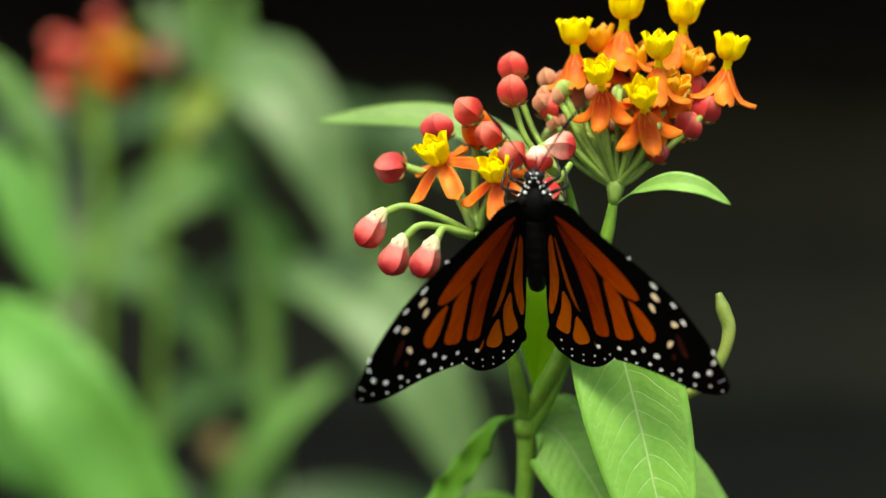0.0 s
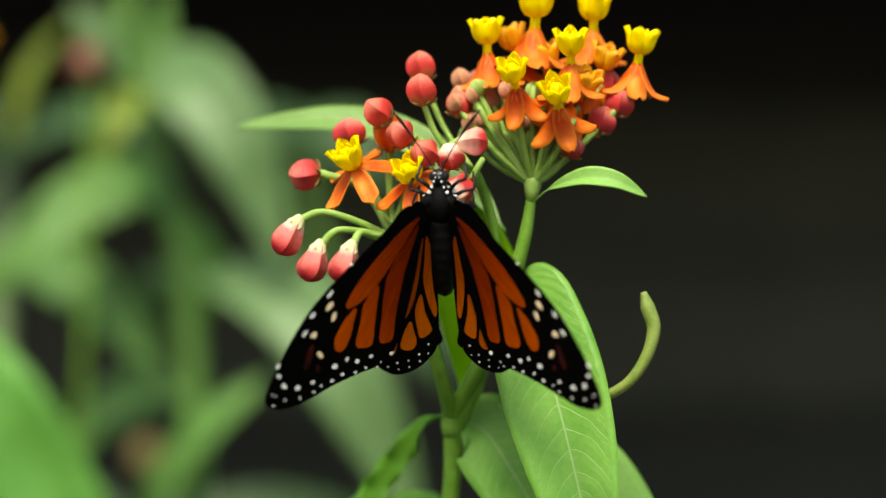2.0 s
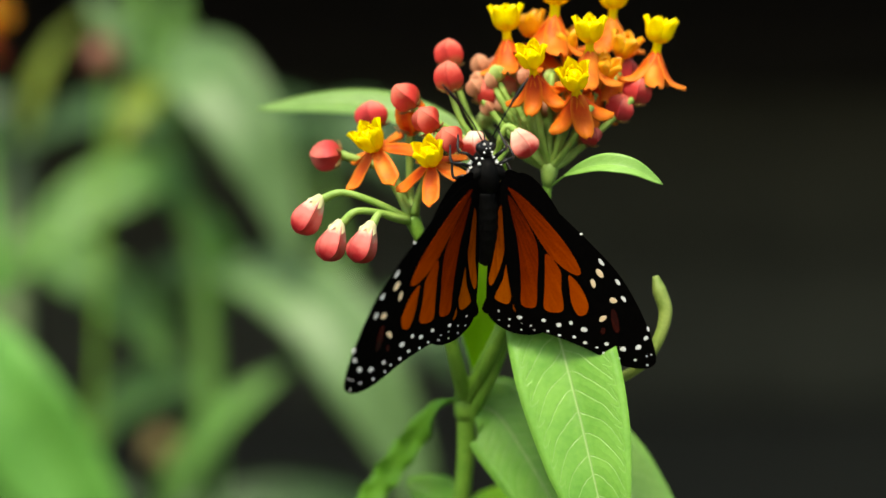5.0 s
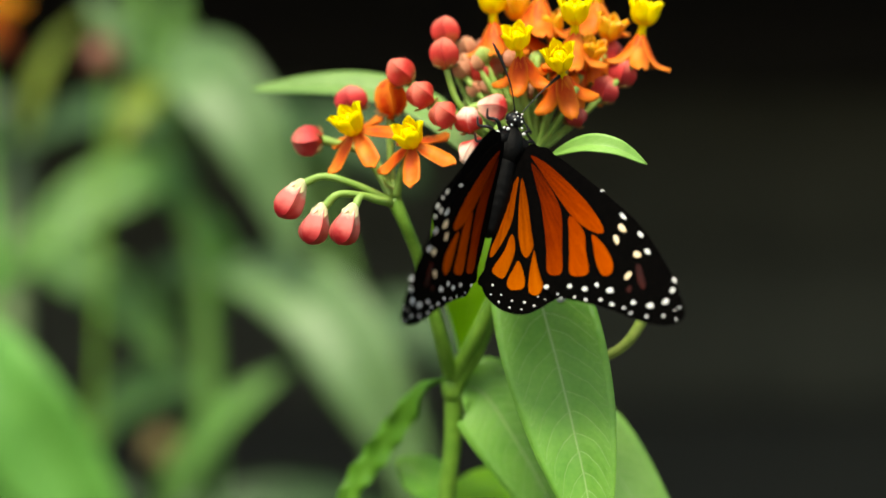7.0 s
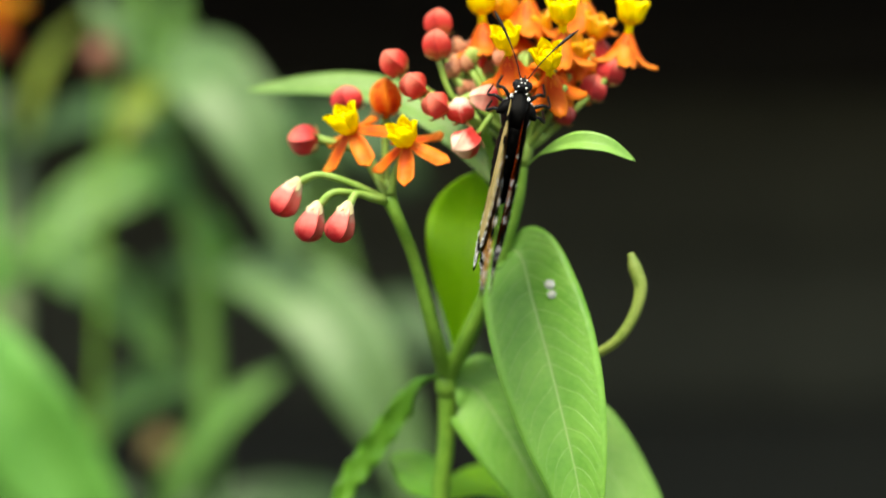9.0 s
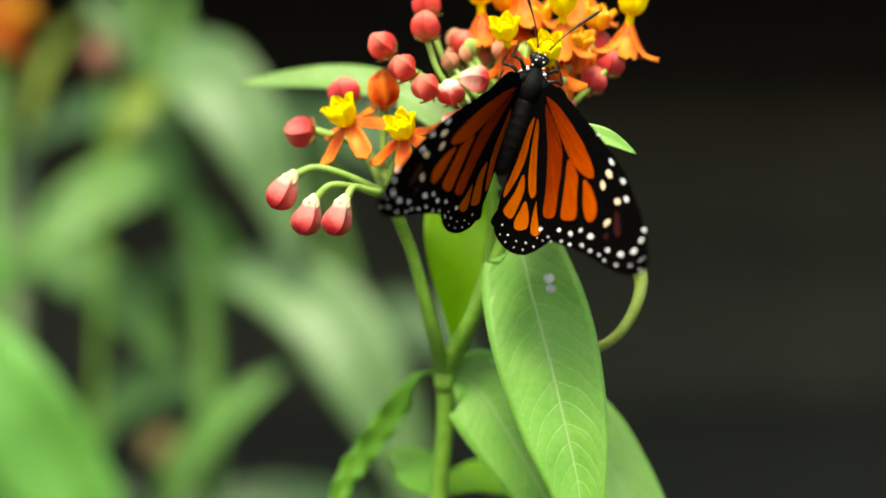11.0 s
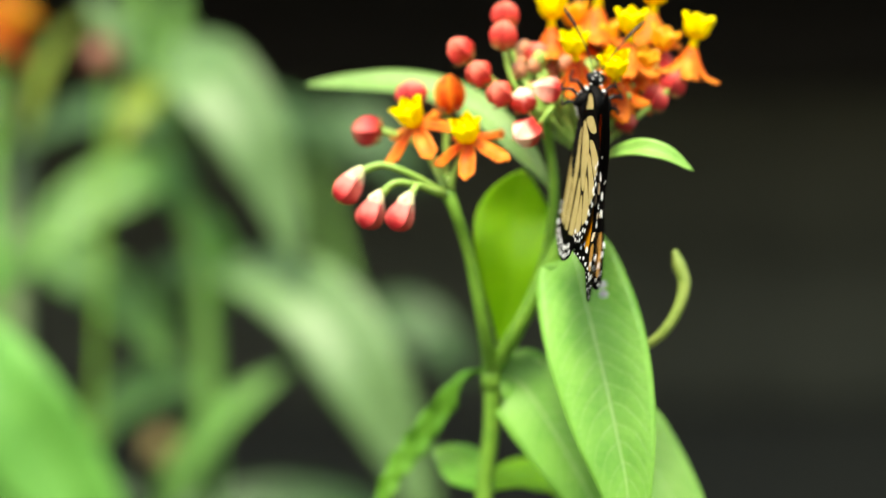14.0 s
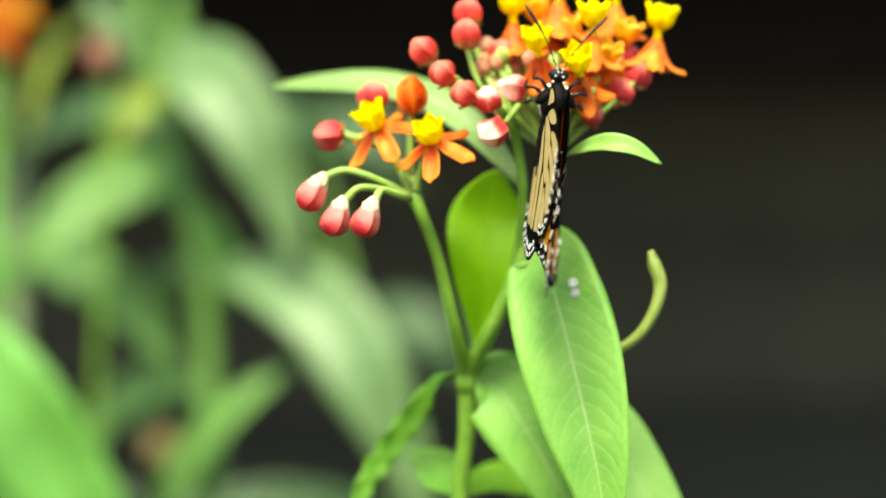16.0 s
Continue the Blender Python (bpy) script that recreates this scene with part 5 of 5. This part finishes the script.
    wings = {}
    for s, nm in ((-1, "l"), (1, "r")):
        wings["f" + nm], _ = wing(bug, "forewing", s, FORE, False)
        wings["h" + nm], wings["i" + nm] = wing(bug, "hindwing", s, HIND, True)
    return bug, wings


BUG, WINGS = butterfly()

# ---- what moves ----
# seconds, lean of the stem sideways and back, lift, turn of the left and the middle branch, give of the middle one under the weight, turn of the right
SWING = [
    (0.0, 0.162, 0.75, -0.00673, 2.81, -0.59, -0.00348, 2.77),
    (0.5, 0.068, 0.77, -0.00618, 1.51, -1.66, -0.00251, 1.61),
    (1.0, 0.016, 0.76, -0.00483, 1.75, -1.71, -0.00333, 2.55),
    (1.5, 0.476, 0.643, -0.0057, 1.62, -1.37, -0.00232, 1.84),
    (2.0, 0.171, 0.648, -0.00578, -0.15, -3.57, -0.003, 0.61),
    (2.5, 0.352, 0.74, -0.00698, 0.59, -1.76, -0.00235, 1.31),
    (3.0, -0.137, 0.686, -0.00473, 0.35, -2.06, -0.00207, 1.2),
    (3.5, 0.002, 0.554, -0.00331, 0.48, -2.54, -0.0026, 1.01),
    (4.0, -0.457, 0.488, -0.0004, -1.37, -6.12, -0.00247, -1.21),
    (4.2, 0.009, 0.613, -0.00598, -0.72, -3.28, -0.00428, 1.0),
    (6.3, 0.304, 0.225, -3e-05, 2.17, 0.75, -0.00212, 2.33),
    (6.5, 0.369, 0.287, -0.00469, 1.75, 2.24, -0.00345, 3.35),
    (7.0, 0.003, 0.268, -0.0002, 0.07, 0.66, -0.0026, 1.83),
    (7.5, 0.155, 0.165, 0.00035, 0.32, 1.4, -0.00187, 1.81),
    (8.0, 0.137, 0.097, -0.00042, 0.34, -0.3, -0.00207, 1.32),
    (8.5, 0.096, 0.047, -7e-05, 0.17, 0.19, -0.00133, 1.79),
    (9.0, -0.072, -0.031, 0.0002, 0.28, 0.85, -0.0008, 1.29),
    (9.2, -0.001, -0.026, 0.00113, 1.17, 2.63, -0.00042, 2.75),
    (11.3, -0.098, 0.263, 0.0016, -0.1, -0.59, 0.00113, 0.49),
    (11.5, 0.014, 0.229, 0.00356, -1.77, -0.42, -0.00069, -0.47),
    (12.0, -0.215, -0.002, 0.00363, -0.92, -1.44, -0.0002, -2.07),
    (12.5, -0.24, -0.167, 0.00325, -0.91, -0.09, -5e-05, -0.6),
    (13.0, -0.171, -0.315, 0.00429, 0.13, 0.43, 0.00193, 2.19),
    (13.5, 0.122, -0.539, 0.00231, 2.88, 2.37, 0.00159, 3.46),
    (14.0, 0.493, -0.638, 0.00126, 2.96, 3.8, 0.00115, 4.57),
    (14.5, 0.263, -0.755, 0.00422, 1.57, 0.74, 0.00206, 1.96),
    (15.0, 0.451, -0.64, 0.00255, 1.43, 1.55, 0.00103, 2.52),
    (15.5, 0.475, -0.358, -0.00059, 2.17, 2.91, 0.00101, 3.63),
    (16.0, 0.175, -0.257, 0.00084, 0.98, 2.29, 0.00105, 2.71),
]
# seconds, x, y, z, lean of the head, roll, lift of the left and right wings, sweep of the left and right forewing, tilt of the head away, sweep of the left and right hindwing
FLUTTER = [
    (0.0, 0.006, 0.384, 1.0086, -2.0, -3.4, 40.2, 31.1, 33.7, 36.0, -23.4, -3.7, -2.2),
    (0.2, 0.0044, 0.3839, 1.0083, -2.6, -11.1, 77.9, 73.3, 41.1, 43.8, -15.9, -0.5, -1.6),
    (0.3, 0.0035, 0.3838, 1.0082, -2.9, 7.6, 77.4, 75.0, 51.2, 44.4, -12.2, 3.3, -3.9),
    (0.5, 0.0019, 0.3836, 1.0079, -3.5, -2.0, 61.8, 63.9, 52.4, 55.5, -4.7, 1.2, -3.6),
    (1.0, 0.0, 0.3839, 1.0099, -5.4, 20.1, 44.0, 76.6, 47.7, 49.6, -18.7, -9.4, 10.8),
    (1.5, 0.0086, 0.3858, 1.0083, -5.6, -1.7, 58.1, 58.2, 45.6, 48.3, -12.9, 5.7, -2.5),
    (2.0, 0.0022, 0.3857, 1.0093, -2.9, -12.0, 45.9, 34.9, 38.5, 39.3, -17.6, 0.7, -4.3),
    (2.2, 0.0048, 0.3851, 1.0095, -0.1, 14.1, 80.5, 69.3, 44.9, 12.8, -20.2, 0.1, -4.3),
    (2.3, 0.0062, 0.3848, 1.0096, 1.4, 9.0, 51.3, 40.0, 48.4, 28.8, -21.5, 2.1, -3.2),
    (2.5, 0.0087, 0.3842, 1.0097, 4.3, 3.8, 46.1, 34.5, 38.9, 36.2, -24.2, -2.1, -0.9),
    (3.0, 0.0012, 0.3851, 1.0124, 2.3, 13.1, 43.8, 43.0, 39.5, 49.4, -28.3, -12.6, 12.2),
    (3.5, 0.0038, 0.3877, 1.014, 3.0, 6.9, 40.6, 41.0, 40.8, 43.4, -19.4, 0.3, 2.1),
    (4.0, -0.008, 0.3876, 1.0162, 4.4, 6.9, 41.7, 34.2, 37.4, 42.4, -24.6, -7.4, 1.5),
    (4.2, 0.0047, 0.387, 1.0116, -0.3, 17.7, 30.7, 23.2, 41.2, 51.8, -24.6, -5.5, 1.5),
    (6.3, 0.0115, 0.3927, 1.0177, -0.4, 9.5, 29.8, 18.5, 43.5, 48.7, -9.3, -1.3, 9.8),
    (6.4, 0.0153, 0.3925, 1.0154, 1.4, 18.4, 37.6, 26.3, 48.1, 46.0, -9.3, 1.0, 9.8),
    (6.5, 0.0191, 0.3923, 1.0131, 4.3, 25.9, 37.1, 25.8, 52.1, 43.0, -9.3, 3.0, 9.8),
    (6.6, 0.0175, 0.3923, 1.0086, 5.0, 4.2, 43.8, 36.6, 48.2, 40.0, -5.3, -0.1, 8.5),
    (6.7, 0.0186, 0.3922, 1.0129, 6.8, 11.1, 50.5, 47.3, 39.9, 43.2, -1.4, -0.5, 7.2),
    (6.8, 0.0189, 0.3922, 1.0169, 9.4, 27.8, 54.1, 55.0, 47.6, 37.3, 2.6, 0.0, 5.9),
    (6.9, 0.0146, 0.3922, 1.0198, 14.3, 31.5, 52.0, 60.0, 53.1, 44.4, 6.6, 0.5, 4.6),
    (7.0, 0.0125, 0.3922, 1.0192, 13.2, 22.8, 40.6, 49.6, 58.2, 36.1, 10.5, 1.0, 3.2),
    (7.2, 0.013, 0.3929, 1.0198, 13.5, 8.7, 28.1, 40.2, 48.9, 34.2, 5.2, 4.0, 0.1),
    (7.4, 0.0135, 0.3936, 1.0205, 14.0, 17.3, 26.5, 41.8, 51.4, 11.9, -0.1, 7.0, -3.0),
    (7.5, 0.0137, 0.3939, 1.0207, 14.3, 15.2, 19.9, 36.8, 43.4, 21.6, -2.8, 8.5, -4.6),
    (7.7, 0.0116, 0.3945, 1.02, 9.3, 11.8, 31.2, 39.6, 37.9, 32.0, -1.4, 4.2, -2.3),
    (7.8, 0.0107, 0.3948, 1.0195, 6.9, 7.6, 37.0, 41.2, 41.3, 36.3, -0.7, 2.1, -1.1),
    (7.9, 0.0156, 0.3951, 1.022, 14.5, 22.0, 62.0, 62.0, 40.0, 52.0, 0.0, 0.0, 0.0),
    (8.0, 0.0178, 0.3954, 1.0188, 33.4, 61.0, 89.0, 89.0, 18.0, 24.0, 0.0, 0.0, 0.0),
    (8.1, 0.0162, 0.3955, 1.0216, 22.4, 47.0, 81.0, 81.0, 30.0, 44.0, 0.0, 0.0, 0.0),
    (8.2, 0.0161, 0.3957, 1.022, 15.5, 41.0, 71.4, 74.5, 35.8, 45.2, 1.1, 0.7, 1.9),
    (8.3, 0.0144, 0.3958, 1.0224, 13.8, 25.1, 51.3, 57.4, 34.5, 38.0, 2.3, -2.0, -0.5),
    (8.4, 0.015, 0.396, 1.0227, 16.0, 17.5, 44.0, 53.2, 36.8, 40.1, 3.4, -4.0, -2.0),
    (8.5, 0.0157, 0.3961, 1.023, 18.2, 5.1, 50.7, 62.9, 40.2, 48.1, 4.6, -6.0, -3.0),
    (8.6, 0.0168, 0.3963, 1.0242, 17.4, 5.2, 64.2, 72.3, 34.7, 42.3, 3.0, -4.0, -2.5),
    (8.7, 0.0179, 0.3965, 1.0254, 16.6, 6.0, 70.8, 74.9, 48.6, 52.9, 1.5, -2.0, -1.5),
    (8.8, 0.017, 0.3966, 1.0265, 13.3, 6.0, 81.0, 81.0, 41.9, 44.9, 0.0, 0.0, 0.0),
    (9.0, 0.014, 0.397, 1.0258, 12.3, 1.0, 92.1, 91.3, 47.4, 46.2, 1.1, -19.2, -18.1),
    (9.2, 0.0164, 0.3972, 1.0259, 13.9, 1.0, 92.1, 91.3, 53.1, 51.9, 1.1, -19.2, -18.1),
    (10.5, 0.017, 0.3943, 1.0306, 14.4, 3.3, 95.1, 94.9, 56.6, 56.3, 3.7, -4.5, -4.3),
    (10.9, 0.0169, 0.3934, 1.031, 17.5, 6.0, 66.0, 66.0, 44.0, 40.0, 0.0, 0.0, 0.0),
    (11.3, 0.0142, 0.3925, 1.0286, 23.0, 8.9, 26.8, 27.7, 36.5, 22.9, 5.8, 4.0, -4.0),
    (11.5, 0.0161, 0.3933, 1.029, 19.1, -2.1, 25.5, 26.8, 30.2, 22.1, 8.7, 6.1, -5.9),
    (11.8, 0.0119, 0.3956, 1.0308, 11.7, -5.5, 31.6, 32.0, 38.1, 35.9, 2.2, 1.5, -1.5),
    (11.9, 0.0105, 0.3964, 1.0315, 9.2, 2.3, 48.7, 48.7, 45.8, 48.2, 0.0, 0.0, 0.0),
    (12.0, 0.0091, 0.3971, 1.0307, 8.9, 4.1, 83.8, 83.3, 58.3, 60.7, 5.0, 0.0, 0.0),
    (12.1, 0.0094, 0.3977, 1.0299, 7.2, 2.5, 94.9, 94.4, 57.4, 58.1, 9.4, -4.9, -4.7),
    (12.5, 0.0099, 0.4001, 1.0272, 4.5, 0.8, 95.0, 95.0, 62.0, 62.0, 4.0, -17.0, -17.0),
    (13.0, 0.015, 0.4025, 1.0308, 2.7, 0.9, 94.2, 93.8, 55.8, 56.1, 2.3, -12.6, -11.9),
    (13.5, 0.0206, 0.4065, 1.0306, 7.5, -0.8, 94.2, 93.8, 53.2, 53.8, 2.6, -13.4, -12.6),
    (14.0, 0.0293, 0.4088, 1.0282, 7.9, 5.5, 94.2, 93.8, 50.6, 55.3, 3.5, -13.1, -12.3),
    (14.5, 0.0215, 0.4106, 1.0334, 8.4, 2.0, 94.2, 93.8, 52.2, 56.2, 5.3, -11.7, -11.0),
    (15.0, 0.0261, 0.4087, 1.0301, 8.3, 4.2, 94.2, 93.8, 52.4, 56.3, 4.9, -13.1, -12.3),
    (15.5, 0.028, 0.4042, 1.0265, 9.5, 5.1, 94.2, 93.8, 52.5, 56.4, 3.6, -14.0, -13.2),
    (16.0, 0.0217, 0.4022, 1.0282, 7.3, 3.3, 94.2, 93.8, 51.1, 54.6, 4.8, -17.2, -16.2),
]
# seconds, sideways swing of the flower head in degrees about its foot, lift
NODS = [(0, 0.59, -0.010), (0.5, 0.69, -0.015), (1.0, 0.64, -0.016), (1.5, 0.22, -0.012), (2.0, -0.85, -0.003), (2.5, -1.2, 0.0), (3.0, -0.42, 0.005), (3.5, -0.27, -0.001), (4.0, -0.46, 0.001), (5.2, -0.8, 0.002), (6.5, -1.3, 0.003), (7.0, -0.5, 0.006), (7.5, -0.55, 0.0), (8.0, -0.78, -0.001), (8.5, -0.65, 0.004), (9.0, -0.48, 0.006), (11.5, -0.25, 0.002), (12.5, -0.24, 0.002), (14, -0.26, 0.002), (16, -0.24, 0.002)]


def motions():
    foot, joint = Matrix.Translation(FOOT), Matrix.Translation(NODE - FOOT)
    walk(PLANT, [(t, Matrix.Translation((0, 0, lift)) @ foot @ pose(0, 0, 0, back, lean, 0)) for t, lean, back, lift, a, m, give, b in SWING])
    walk(LEFT, [(t, joint @ pose(0, 0, 0, 0, a, 0)) for t, lean, back, lift, a, m, give, b in SWING])
    walk(MIDDLE, [(t, joint @ pose(0, 0, 0, 0, m, 0) @ Matrix.Translation((-0.18 * give, 0, give))) for t, lean, back, lift, a, m, give, b in SWING])
    walk(RIGHT, [(t, joint @ pose(0, 0, 0, 0, b, 0)) for t, lean, back, lift, a, m, give, b in SWING])
    hold = Matrix.Translation(STALK)
    walk(BIG, [(t, joint @ pose(0, 0, 0, 0, b, 0) @ hold @ pose(0, 0, 0, 0, -0.7 * b, 0) @ hold.inverted()) for t, lean, back, lift, a, m, give, b in SWING])
    walk(REACH, [(t, joint @ pose(0, 0, 0, 0, 0.5 * m, 0)) for t, lean, back, lift, a, m, give, b in SWING])
    fork = Matrix.Translation(FORK)
    walk(PUSHED, [(t, fork @ pose(0, 0, 0, 0, a, 0)) for t, a in ((0, -88), (2.6, -86), (2.8, -58), (3.0, -32), (3.3, -6), (3.5, 0), (3.8, -6), (4.0, -24), (4.2, -10), (5.2, -40), (6.3, -84), (16, -84))])
    sway = Matrix.Translation(SWAY.location)
    walk(SWAY, [(t, sway @ pose(0, 0, lift, 0, a, 0)) for t, a, lift in NODS])
    walk(BUG, [(r[0], Matrix.Translation(r[1:4]) @ pose(0, 0, 0, 0, r[4], 0) @ pose(0, 0, 0, 90 - r[10], 0, 0) @ pose(0, 0, 0, 0, r[5], 0)) for r in FLUTTER])
    mm = 0.001
    for s, nm, up, k, h in ((-1, "l", 6, 8, 11), (1, "r", 7, 9, 12)):
        walk(WINGS["f" + nm], [(r[0], pose(s * 1.5 * mm, 0, 1.6 * mm, 0, -s * r[up], 0) @ pose(0, 0, 0, 0, 0, -s * r[k])) for r in FLUTTER])
        walk(WINGS["h" + nm], [(r[0], pose(s * 1.8 * mm, -1.6 * mm, 1.2 * mm, 0, -s * (r[up] - 1.5), 0) @ pose(0, 0, 0, 0, 0, -s * r[h])) for r in FLUTTER])
        # the inner flap lies tucked under the open wing and unfolds as the wings close
        rows = []
        for r in FLUTTER:
            a = 173 if r[up] < 84 and abs(r[5]) < 44 else 0
            if rows and abs(a - rows[-1][1]) > 75:
                t0, a0 = rows[-1]
                # it snaps over while the wings are shut
                if a > a0:
                    rows += [(t0 + 0.025, 57), (t0 + 0.05, 115), (t0 + 0.075, 173)]
                else:
                    rows += [(r[0] - 0.075, 173), (r[0] - 0.05, 115), (r[0] - 0.025, 57)]
            rows.append((r[0], a))
        walk(WINGS["i" + nm], [(t, pose(s * 1.5 * mm * a / 173, 3.0 * mm * a / 173, (-0.012 - 0.25 * a / 173) * mm, 0, -s * a, 0)) for t, a in rows])


motions()
